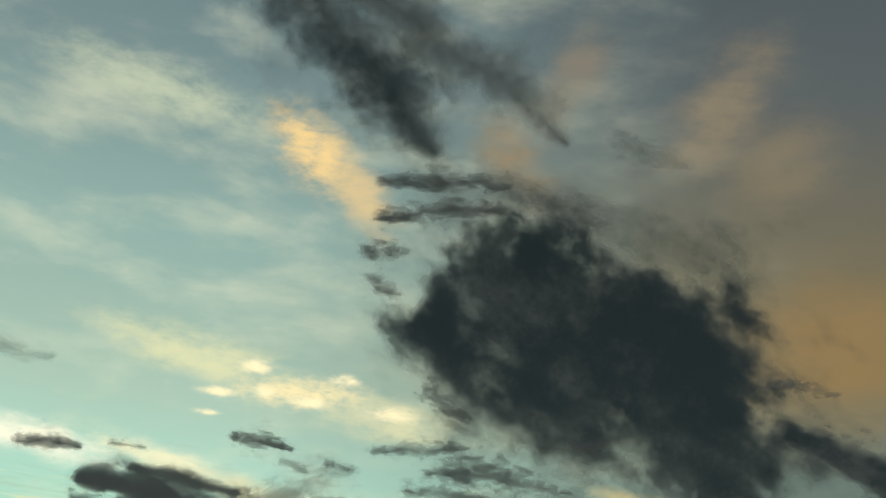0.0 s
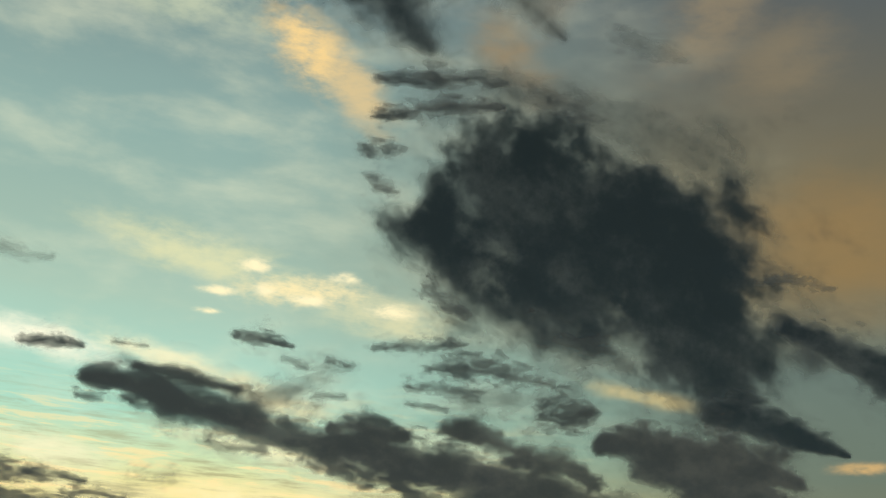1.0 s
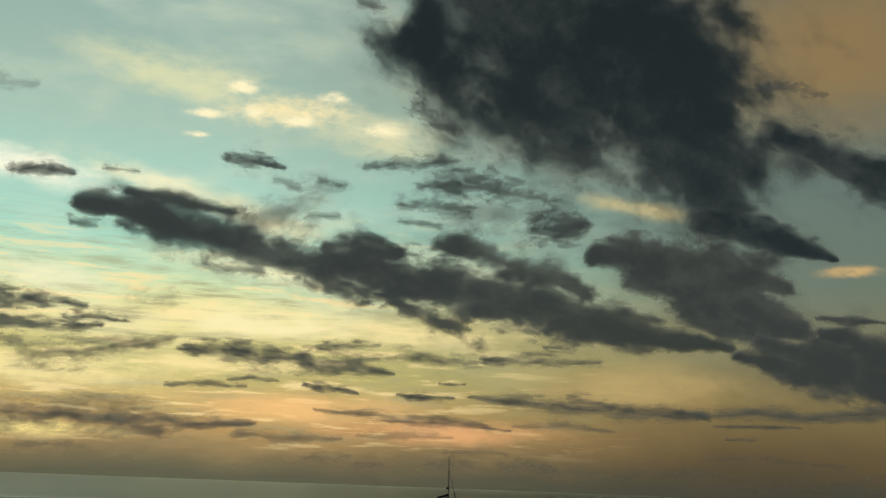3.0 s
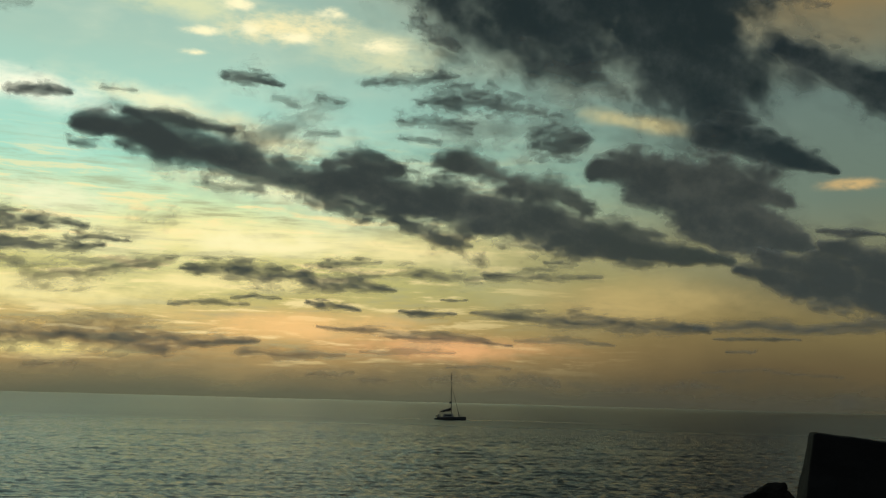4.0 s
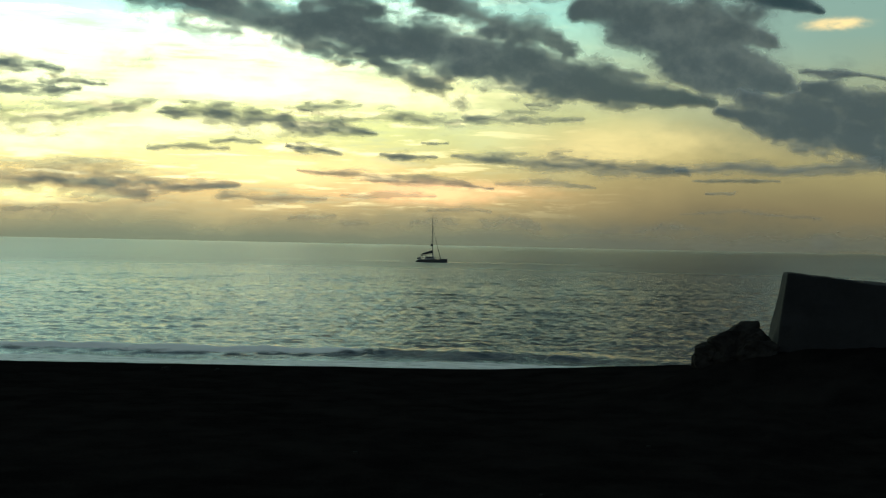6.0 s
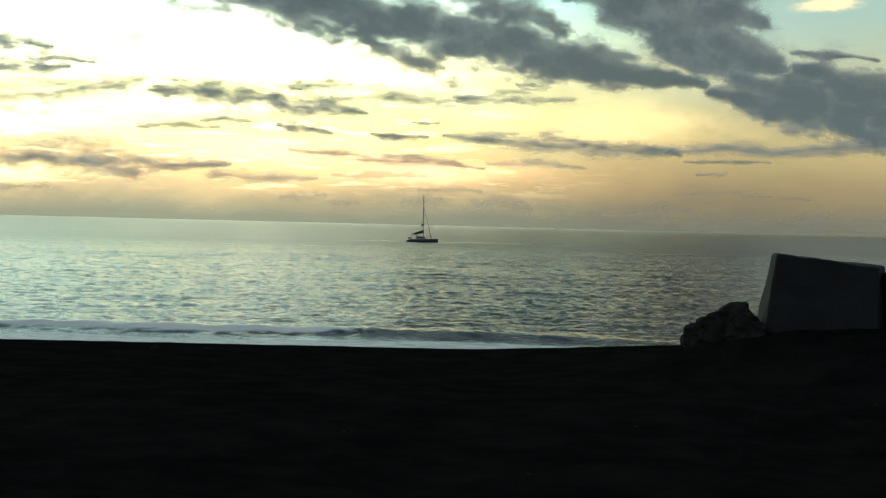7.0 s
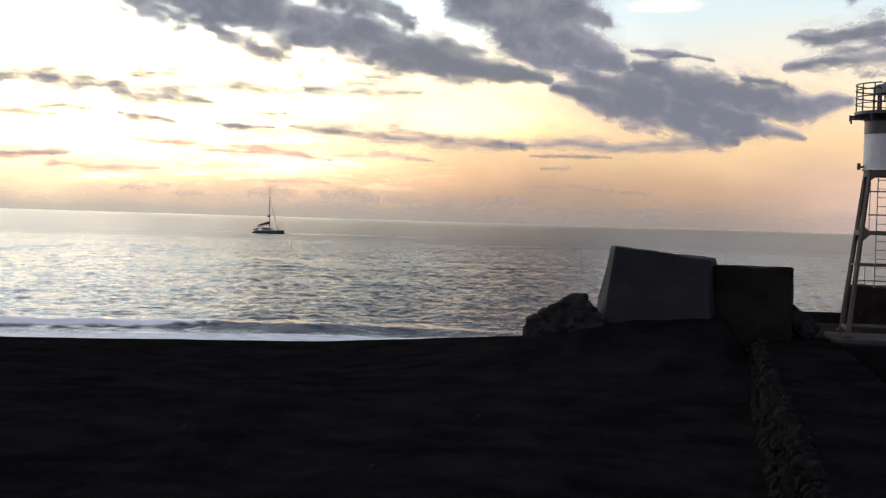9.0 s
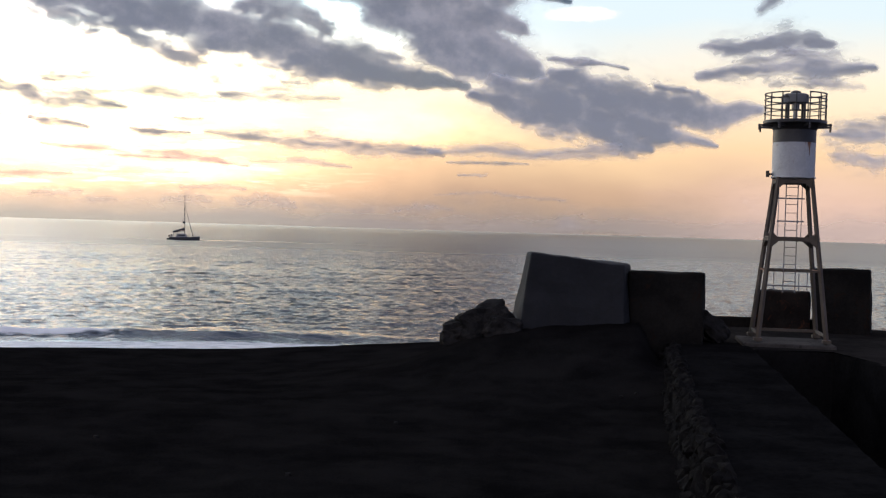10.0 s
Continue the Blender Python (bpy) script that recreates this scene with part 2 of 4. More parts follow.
# ---- water ----
def water_material():
    m = bpy.data.materials.new("sea_water")
    m.use_nodes = True
    n = Nodes(m.node_tree)
    p = m.node_tree.nodes["Principled BSDF"]
    at = n.add("ShaderNodeTexCoord").outputs["Object"]
    mp = n.add("ShaderNodeMapping")
    n.put(mp.inputs["Vector"], at)
    mp.inputs["Scale"].default_value = (0.45, 1.0, 1.0)
    chop, swell = n.noise(mp.outputs[0], 3.4, 4, 0.6, 0.3), n.noise(mp.outputs[0], 0.45, 4, 0.55, 0.2)
    h = n.math("ADD", n.math("MULTIPLY", chop, 0.11), n.math("MULTIPLY", swell, 0.30))
    foam = n.add("ShaderNodeAttribute", attribute_name="foam").outputs["Fac"]
    lace = n.smooth(n.math("ADD", foam, n.math("MULTIPLY", n.math("SUBTRACT", n.noise(mp.outputs[0], 1.6, 7, 0.65, 0.8), 0.5), 0.9)), 0.35, 0.75)
    n.put(p.inputs["Base Color"], n.mix(lace, (.010, .018, .020), (.80, .80, .77)))
    n.put(p.inputs["Roughness"], n.math("ADD", n.math("MULTIPLY", lace, 0.5), n.math("ADD", 0.12, n.math("MULTIPLY", n.add("ShaderNodeAttribute", attribute_name="ripple").outputs["Fac"], 0.19))))
    p.inputs["IOR"].default_value = 1.33
    b = n.add("ShaderNodeBump")
    lane_map = n.add("ShaderNodeMapping")
    n.put(lane_map.inputs["Vector"], at)
    lane_map.inputs["Scale"].default_value = (0.004, 0.03, 1.0)
    lanes = n.smooth(n.noise(lane_map.outputs[0], 1.0, 4, 0.55, 0.6), 0.38, 0.55, 0.45, 1.0)
    n.put(b.inputs["Strength"], n.math("MULTIPLY", lanes, n.smooth(foam, 0.3, 0.08, 0.15, 1.0)))
    b.inputs["Distance"].default_value = 0.5
    n.put(b.inputs["Height"], h)
    n.put(p.inputs["Normal"], b.outputs[0])
    return m


WATER = water_material()


# ---- shared shapes ----
def part(name, bm, mat, parent=None, label="", smooth=False):
    me = bpy.data.meshes.new(name)
    bmesh.ops.recalc_face_normals(bm, faces=bm.faces)
    bm.to_mesh(me)
    bm.free()
    me.materials.append(mat)
    if smooth:
        me.polygons.foreach_set("use_smooth", [True] * len(me.polygons))
    ob = new(name, me)
    if parent:
        ob.parent = parent
    if label:
        ob["label"] = label
    return ob


def empty(name, m):
    ob = new(name)
    ob.matrix_world = m
    return ob


def bar(bm, a, b, wide, deep=None, round_=0, end=None):
    """A bar from a to b, square or round, tapering to end times its width."""
    a, b = Vector(a), Vector(b)
    deep = deep or wide
    q = (b - a).to_track_quat("Z", "Y").to_matrix()
    k = end or 1.0
    n = round_ or 4
    rings = []
    for c, s in ((a, 1.0), (b, k)):
        ring = []
        for i in range(n):
            if round_:
                x, y = math.cos(2 * math.pi * i / n) * wide / 2, math.sin(2 * math.pi * i / n) * wide / 2
            else:
                x, y = ((-1, -1), (1, -1), (1, 1), (-1, 1))[i]
                x, y = x * wide / 2, y * deep / 2
            ring.append(bm.verts.new(c + q @ Vector((x * s, y * s, 0))))
        rings.append(ring)
    for i in range(n):
        bm.faces.new((rings[0][i], rings[0][(i + 1) % n], rings[1][(i + 1) % n], rings[1][i]))
    bm.faces.new(rings[0][::-1]), bm.faces.new(rings[1])
    return bm


def lathe(profile, n=40, bm=None):
    """A round body from (radius, height) pairs, closed at both ends."""
    bm = bm or bmesh.new()
    rings = [[bm.verts.new((r * math.cos(2 * math.pi * i / n), r * math.sin(2 * math.pi * i / n), z)) for i in range(n)] for r, z in profile]
    for a, b in zip(rings, rings[1:]):
        for i in range(n):
            bm.faces.new((a[i], a[(i + 1) % n], b[(i + 1) % n], b[i]))
    bm.faces.new(rings[0][::-1]), bm.faces.new(rings[-1])
    return bm


def hoop(bm, radius, z, wide, n=40, start=0.0, turn=2 * math.pi):
    """A thin ring, or a part of one, of bars."""
    k = max(3, int(n * turn / (2 * math.pi)))
    for i in range(k):
        a, b = start + turn * i / k, start + turn * (i + 1) / k
        bar(bm, (radius * math.cos(a), radius * math.sin(a), z), (radius * math.cos(b), radius * math.sin(b), z), wide)
    return bm


def rough(bm, amount, size, seed=0):
    for v in bm.verts:
        v.co += noise.noise_vector(v.co / size + Vector((seed, seed * 2, 0))) * amount
    return bm


# value noise on arrays, for the relief of sea, sand and clouds
TABLE = np.random.RandomState(7).rand(256, 256)


def grain2(x, y):
    xi, yi = np.floor(x).astype(int), np.floor(y).astype(int)
    fx, fy = x - xi, y - yi
    fx, fy = fx ** 3 * (fx * (fx * 6 - 15) + 10), fy ** 3 * (fy * (fy * 6 - 15) + 10)
    a, b = TABLE[xi % 256, yi % 256], TABLE[(xi + 1) % 256, yi % 256]
    c, d = TABLE[xi % 256, (yi + 1) % 256], TABLE[(xi + 1) % 256, (yi + 1) % 256]
    return (a * (1 - fx) + b * fx) * (1 - fy) + (c * (1 - fx) + d * fx) * fy


def fbm(x, y, octaves=6, gain=0.55):
    """Layered noise between about -1 and 1."""
    total, amp, norm = 0.0, 1.0, 0.0
    for i in range(octaves):
        total = total + amp * (grain2(x * 2 ** i + 17.3 * i, y * 2 ** i + 5.1 * i) * 2 - 1)
        norm += amp
        amp *= gain
    return total / norm * 1.7


def grid_mesh(name, xyz, mat, keep=None, attrs=()):
    """A mesh from an array of rows x columns x 3, with float attributes; keep: which cells stay."""
    r, c, _ = xyz.shape
    idx = np.arange(r * c).reshape(r, c)
    quads = np.stack([idx[:-1, :-1], idx[:-1, 1:], idx[1:, 1:], idx[1:, :-1]], -1).reshape(-1, 4)
    if keep is not None:
        quads = quads[keep.reshape(-1)]
    used = np.unique(quads)
    back = np.full(r * c, -1)
    back[used] = np.arange(len(used))
    quads = back[quads]
    me = bpy.data.meshes.new(name)
    me.vertices.add(len(used)), me.loops.add(len(quads) * 4), me.polygons.add(len(quads))
    me.vertices.foreach_set("co", xyz.reshape(-1, 3)[used].astype(np.float32).ravel())
    me.loops.foreach_set("vertex_index", quads.astype(np.int32).ravel())
    me.polygons.foreach_set("loop_start", np.arange(0, len(quads) * 4, 4, dtype=np.int32))
    me.update(calc_edges=True)
    me.polygons.foreach_set("use_smooth", np.ones(len(quads), bool))
    for key, values in attrs:
        me.attributes.new(key, "FLOAT", "POINT").data.foreach_set("value", values.reshape(-1)[used].astype(np.float32))
    me.materials.append(mat)
    return new(name, me)


# ---- ground and sea ----
JU, JV = Vector((math.sin(radians(21.5)), math.cos(radians(21.5)))), Vector((math.cos(radians(21.5)), -math.sin(radians(21.5))))


def jetty_place(u, v, z=0.0):
    p = JU * u + JV * v
    return Vector((p.x, p.y, z))


def beach(x, y):
    """The height of the sand: down from the camera, a flat, a low berm, then into the sea; heaped against the blocks."""
    z = np.interp(y, [-60, 0, 7, 14, 30, 44, 50, 53, 63, 85, 130, 200], [5.6, 5.5, 4.6, 3.0, 2.45, 1.75, 1.80, 1.65, -0.1, -1.2, -3.0, -5.0])
    z = z + 0.05 * np.clip(x - 3, 0, 20) * np.clip((y - 25) / 20, 0, 1) * np.clip((70 - y) / 20, 0, 1)
    z = z + 1.75 * np.exp(-(((x - 14.9) / 6.2) ** 2 + ((y - 38.5) / 5.5) ** 2))
    z = z + 0.35 * np.exp(-(((x - 10.4) / 2.4) ** 2 + ((y - 39.2) / 2.0) ** 2))
    u, v = x * JU.x + y * JU.y, x * JV.x + y * JV.y
    # the jetty keeps the sand off its crown
    kept = np.clip((v - 0.7) / 0.5, 0, 1)
    z = z * (1 - kept) + np.minimum(z, 3.1) * kept
    pit = np.clip((v - 2.7) / 0.8, 0, 1) * np.clip((u - 6) / 5, 0, 1)
    z = z * (1 - pit) + np.minimum(z, 0.4) * pit
    lumps = fbm(x * 0.5, y * 0.5, 5) * 0.05 + fbm(x * 3.4 + 9, y * 3.4, 3) * 0.03
    return z + lumps * np.clip((48 - y) / 10, 0.12, 1)


az = np.radians(np.concatenate([np.arange(-180, -30, 6), np.arange(-30, 42, 0.3), np.arange(42, 181, 6)]))
rad = np.concatenate([np.linspace(0.01, 8, 14), np.geomspace(8.3, 75, 240), np.geomspace(80, 4950, 30)])
A, D = np.meshgrid(az, rad)
X, Y = D * np.sin(A) + 0.3, D * np.cos(A) - 0.2
Z = np.where(D < 210, beach(X, Y), -5.0)
Z = np.where((Y < 0) | (D > 400), np.where(Y > 60, -5.0, np.minimum(Z, 5.6)), Z)
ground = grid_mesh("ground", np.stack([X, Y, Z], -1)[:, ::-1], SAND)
tagged(ground, "black volcanic sand beach sloping to the sea", "beach", kind="structure")

az = np.radians(np.concatenate([np.arange(-95, -24, 3), np.arange(-24, 36, 0.11), np.arange(36, 110, 3)]))
rad = np.concatenate([np.geomspace(50, 700, 820), np.geomspace(706, 4950, 90)])
A, D = np.meshgrid(az, rad)
X, Y = D * np.sin(A), D * np.cos(A)
calm = np.clip((700 - D) / 480, 0, 1) * np.clip((D - 60) / 25, 0.1, 1) * (1 - 0.35 * np.exp(-((D - 470) / 12) ** 2) * np.exp(-((np.degrees(A) - 2) / 9) ** 2))
wob = fbm(X * 0.02, Y * 0.02, 3)
Z = calm * (0.16 * np.sin(Y * 0.42 + wob * 5 + X * 0.03) * fbm(X * 0.05, Y * 0.08, 3) + 0.095 * fbm(X * 0.45, Y * 1.2, 5) + 0.05 * fbm(X * 1.2, Y * 2.6, 3))
line = 75.0 + 1.6 * fbm(X * 0.05, X * 0 + 3.3, 3) - 0.02 * X
face = np.where(Y < line, np.exp(-((Y - line) / 1.3) ** 2), np.exp(-((Y - line) / 3.2) ** 2))
power = np.clip(0.8 - X / 40, 0.25, 1.0)
Z = Z + 0.55 * face * power * (1 + 0.25 * fbm(X * 0.3, Y * 0.1, 3))
# white wash: part foam, part sky reflection on wet sand painted as white
foam = np.clip((line - 2.6 - Y) / 0.9, 0, 1) * 0.66
foam = np.maximum(foam, np.where(Y < line + 0.4, face, 0) * np.clip((-1 - X) / 5, 0.12, 1) * 1.1)
# the smooth wake of the boat, a thin level line
wake = np.exp(-((D - 470 - 6 * fbm(A * 14, A * 0, 3)) / 10) ** 2) * np.exp(-((np.degrees(A) - 2) / 9) ** 2) * np.clip(0.6 + fbm(A * 25, A * 0 + 2, 3), 0, 1)
sea = grid_mesh("water", np.stack([X, Y, Z], -1)[:, ::-1], WATER, attrs=[("foam", foam[:, ::-1]), ("ripple", (np.clip((D - 110) / 300, 0, 1) * (1 - 0.4 * wake))[:, ::-1])])
tagged(sea, "grey-green rippled sea with a small breaker and white wash", "sea", kind="structure")


# ---- concrete blocks, rocks, jetty ----
def block(name, label, corners, low, tops, mat, seed, wear=0.06, bevel=0.09, category="concrete block"):
    """A cast block: four places of its foot (bearing, distance), the height of the foot, and bearing, distance and height of each top corner."""
    bm = bmesh.new()
    foot = [bm.verts.new(polar(a, d, low)) for a, d in corners]
    top = [bm.verts.new(polar(a, d, z)) for a, d, z in tops]
    bm.faces.new(foot[::-1]), bm.faces.new(top)
    for i in range(4):
        bm.faces.new((foot[i], foot[(i + 1) % 4], top[(i + 1) % 4], top[i]))
    bmesh.ops.bevel(bm, geom=bm.edges[:], offset=bevel, segments=2, affect="EDGES", profile=0.6)
    bmesh.ops.subdivide_edges(bm, edges=[e for e in bm.edges if e.calc_length() > 0.6], cuts=7, use_grid_fill=True)
    rough(bm, wear, 0.7, seed)
    return tagged(part(name, bm, mat), label, category, group="breakwater blocks")


def height(el, d):
    return EYE + d * math.tan(radians(el))


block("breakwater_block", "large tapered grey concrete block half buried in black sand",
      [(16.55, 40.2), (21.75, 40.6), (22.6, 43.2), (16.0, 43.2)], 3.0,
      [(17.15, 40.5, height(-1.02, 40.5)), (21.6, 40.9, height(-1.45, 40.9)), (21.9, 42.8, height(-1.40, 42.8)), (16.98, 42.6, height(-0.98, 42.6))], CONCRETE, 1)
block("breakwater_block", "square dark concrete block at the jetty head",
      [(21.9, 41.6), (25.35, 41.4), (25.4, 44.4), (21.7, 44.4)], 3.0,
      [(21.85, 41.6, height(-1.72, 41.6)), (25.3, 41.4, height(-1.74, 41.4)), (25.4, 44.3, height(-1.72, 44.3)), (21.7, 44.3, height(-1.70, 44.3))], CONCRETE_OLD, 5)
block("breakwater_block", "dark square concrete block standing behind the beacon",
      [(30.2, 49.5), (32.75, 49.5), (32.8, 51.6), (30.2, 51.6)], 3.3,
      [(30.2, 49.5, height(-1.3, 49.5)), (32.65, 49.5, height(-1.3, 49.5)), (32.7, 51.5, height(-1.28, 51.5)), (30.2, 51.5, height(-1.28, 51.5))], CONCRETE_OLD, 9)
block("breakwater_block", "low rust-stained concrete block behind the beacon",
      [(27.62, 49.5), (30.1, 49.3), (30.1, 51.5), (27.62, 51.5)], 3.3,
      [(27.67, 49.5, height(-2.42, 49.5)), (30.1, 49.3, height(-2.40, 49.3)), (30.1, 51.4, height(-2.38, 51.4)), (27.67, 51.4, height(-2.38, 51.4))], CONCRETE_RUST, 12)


def rock(name, label, centre, size, lean, seed, group=""):
    bm = bmesh.new()
    bmesh.ops.create_icosphere(bm, subdivisions=4, radius=1.0)
    for v in bm.verts:
        d = v.co.normalized()
        n1 = noise.noise(d * 1.3 + Vector((seed, 0, 0)))
        n2 = noise.noise(d * 3.1 + Vector((0, seed, 0)))
        n3 = noise.noise(d * 8 + Vector((0, 0, seed)))
        flat = max(abs(d.x), abs(d.y), abs(d.z))
        v.co = d * (0.82 / flat ** 0.6) * (1 + 0.28 * n1 + 0.14 * n2 + 0.05 * n3)
        v.co = Vector((v.co.x * size[0], v.co.y * size[1], v.co.z * size[2]))
    ob = part(name, bm, ROCK)
    ob.matrix_world = Matrix.Translation(centre) @ Matrix.Rotation(radians(-15), 4, "Z") @ Matrix.Rotation(radians(lean), 4, "Y")
    return tagged(ob, label, "rock", group)


rock("boulder", "rugged dark basalt boulder leaning on the concrete block", polar(15.1, 41.0, height(-4.45, 41.0)), (1.15, 0.9, 0.8), -22, 3.0, "boulders on the sand")
rock("boulder", "low dark boulder at the foot of the heap", polar(13.75, 41.0, height(-4.95, 41.0)), (0.68, 0.6, 0.5), -10, 8.0, "boulders on the sand")
rock("boulder", "dark boulder wedged between block and sand", polar(16.0, 40.3, height(-4.75, 40.3)), (0.75, 0.6, 0.5), 10, 5.0, "boulders on the sand")
rock("boulder", "broken rubble stone beside the block", polar(25.75, 42.6, height(-4.25, 42.6)), (0.75, 0.6, 0.45), 38, 11.0, "boulders on the sand")
rock("beach_stone", "small dark stone on the crest of the beach", polar(-12.0, 50.0, 1.78), (0.26, 0.22, 0.2), 0, 2.0)
rock("beach_stone", "small dark stone on the crest of the beach", polar(-9.6, 50.0, 1.78), (0.14, 0.14, 0.1), 0, 4.0)

for az_, d_ in ((21.7, 33.0), (22.4, 33.4), (23.6, 17.5), (-3.0, 26.0), (6.0, 21.0), (11.0, 28.0)):
    p_ = polar(az_, d_)
    p_.z = float(beach(np.array(p_.x), np.array(p_.y))) + 0.02
    rock("pebble", "small pale pebble lying on the black sand", p_, (0.06, 0.05, 0.035), 0, az_, "pebbles on the sand")

TOP = 3.52


def jetty():
    """The jetty wall: a rough concrete top, a battered face of set stones."""
    bm = bmesh.new()
    prof = [(0.35, 0.2), (1.50, TOP - 0.2), (1.66, TOP), (4.32, TOP + 0.02), (4.43, TOP - 0.1), (4.46, 0.0)]
    us = np.linspace(9, 42.5, 120)
    rows = []
    for u in us:
        j = 0.07 * noise.noise(Vector((u * 1.1, 0, 3)))
        rows.append([bm.verts.new(jetty_place(u, v + (j if k < 3 else 0) + 0.05 * noise.noise(Vector((u * 0.8, v, k))),
                                              z + 0.05 * noise.noise(Vector((u * 1.7, v * 1.3, 7 + k))))) for k, (v, z) in enumerate(prof)])
    for a, b in zip(rows, rows[1:]):
        for k in range(len(prof) - 1):
            bm.faces.new((a[k], a[k + 1], b[k + 1], b[k]))
    bm.faces.new(rows[0]), bm.faces.new(rows[-1][::-1])
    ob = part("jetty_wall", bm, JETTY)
    return tagged(ob, "low dark jetty wall of concrete and set stones", "jetty", kind="structure")


wall = jetty()


def prism(name, places, low, high, mat, parent=None, wear=0.03, bevel=0.05):
    bm = bmesh.new()
    foot = [bm.verts.new(polar(a, d, low)) for a, d in places]
    top = [bm.verts.new(polar(a, d, high)) for a, d in places]
    n = len(places)
    bm.faces.new(foot[::-1]), bm.faces.new(top)
    for i in range(n):
        bm.faces.new((foot[i], foot[(i + 1) % n], top[(i + 1) % n], top[i]))
    bmesh.ops.bevel(bm, geom=bm.edges[:], offset=bevel, segments=1, affect="EDGES")
    return part(name, bm, mat, parent)


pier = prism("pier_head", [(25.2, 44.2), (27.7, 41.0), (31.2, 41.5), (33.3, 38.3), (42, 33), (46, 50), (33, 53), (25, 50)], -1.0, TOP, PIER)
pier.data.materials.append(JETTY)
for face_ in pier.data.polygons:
    # flanks take the darker jetty concrete: shade below the deck, put into colour
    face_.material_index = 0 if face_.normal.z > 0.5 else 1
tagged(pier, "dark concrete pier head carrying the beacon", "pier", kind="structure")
tagged(prism("parapet", [(25.4, 50.6), (29.0, 51.8), (32.75, 51.9), (32.75, 52.3), (29.0, 52.3), (25.4, 51.2)], TOP - 0.1, height(-3.72, 51), PIER),
       "low dark concrete parapet along the pier edge", "parapet", kind="structure")


# ---- harbour beacon ----
def beacon():
    base = polar(29.17, 43.3, TOP)
    thing = empty("harbour_beacon", Matrix.Translation(base) @ Matrix.Rotation(radians(-21.6), 4, "Z") @ Matrix.Diagonal((0.962, 0.962, 1, 1)))
    tagged(thing, "small lattice harbour beacon, white and black drum on rusty legs", "beacon")
    H = [height(e, 43.3) - TOP for e in (0.0, -1.44, 2.8, 4.41, 5.40, 6.62, 6.72)]
    mid, low, drum, band, deck, rail, tip = H
    foot, head = 1.2, 0.58

    def leg_at(sx, sy, z):
        k = foot + (head - foot) * z / drum
        return Vector((sx * k, sy * k, z))
    bm = bmesh.new()
    bmesh.ops.create_cube(bm, size=1.0, matrix=Matrix.Translation((-0.12, 0.0, 0.05)) @ Matrix.Diagonal((3.2, 3.0, 0.16, 1)))
    bmesh.ops.bevel(bm, geom=bm.edges[:], offset=0.03, segments=1, affect="EDGES")
    part("plinth", bm, PLINTH, thing, "weathered concrete plinth")
    for sx in (-1, 1):
        for sy in (-1, 1):
            leg = part("leg", bar(bmesh.new(), leg_at(sx, sy, 0.15), leg_at(sx, sy, drum), 0.13, 0.13, end=0.85), FRAME, thing)
            bm = bmesh.new()
            bmesh.ops.create_cube(bm, size=1.0, matrix=Matrix.Translation(leg_at(sx, sy, 0.24)) @ Matrix.Diagonal((0.28, 0.28, 0.1, 1)))
            part("foot_plate", bm, FRAME, leg)
    for q in range(4):
        turn = Matrix.Rotation(q * math.pi / 2, 4, "Z")
        for z, tall, haunch in ((mid, 0.15, 0.34), (drum - 0.12, 0.16, 0.3)):
            a, b = leg_at(-1, -1, z), leg_at(1, -1, z)
            bm = bar(bmesh.new(), a, b, 0.12, tall)
            for s, e in ((1, a), (-1, b)):
                down = leg_at(-s, -1, z - haunch)
                pts = [e + Vector((0, 0, 0.05)), e + Vector((s * haunch, 0, -0.03)), down]
                front = [bm.verts.new(p + Vector((0, -0.05, 0))) for p in pts]
                rear = [bm.verts.new(p + Vector((0, 0.05, 0))) for p in pts]
                bm.faces.new(front), bm.faces.new(rear[::-1])
                for i in range(3):
                    bm.faces.new((front[i], rear[i], rear[(i + 1) % 3], front[(i + 1) % 3]))
                if z == mid:
                    up = leg_at(-s, -1, z + haunch * 0.8)
                    pts = [e, e + Vector((s * haunch * 0.8, 0, 0.03)), up]
                    front = [bm.verts.new(p + Vector((0, -0.05, 0))) for p in pts]
                    rear = [bm.verts.new(p + Vector((0, 0.05, 0))) for p in pts]
                    bm.faces.new(front), bm.faces.new(rear[::-1])
                    for i in range(3):
                        bm.faces.new((front[i], rear[i], rear[(i + 1) % 3], front[(i + 1) % 3]))
            bmesh.ops.transform(bm, matrix=turn, verts=bm.verts)
            part("portal_beam", bm, FRAME, thing, "beam with haunched ends")
        bm = bar(bmesh.new(), leg_at(-1, -1, low), leg_at(1, -1, low), 0.06, 0.07)
        bmesh.ops.transform(bm, matrix=turn, verts=bm.verts)
        part("tie_bar", bm, RUST if q % 2 else FRAME, thing)
        if q in (1, 2, 3):
            bm = bar(bmesh.new(), leg_at(-1, -1, 0.42), leg_at(1, -1, 0.42), 0.06, 0.1)
            bmesh.ops.transform(bm, matrix=turn, verts=bm.verts)
            part("tie_bar", bm, FRAME, thing)
    ladder = part("ladder", bar(bar(bmesh.new(), (-0.21, 0.12, low - 0.78), (-0.21, 0.12, drum), 0.035), (0.21, 0.12, low - 0.78), (0.21, 0.12, drum), 0.035), STEEL, thing, "steel access ladder")
    z = low - 0.7
    while z < drum - 0.2:
        part("rung", bar(bmesh.new(), (-0.21, 0.12, z), (0.21, 0.12, z), 0.028, round_=6), STEEL, ladder)
        z += 0.3
    for z in (mid + 0.62, mid + 1.42, low - 0.55):
        part("ladder_bracket", bar(bmesh.new(), (-0.5 if z > mid else -0.8, 0.12, z), (0.45 if z > mid else 0.8, 0.12, z), 0.05), STEEL, thing)
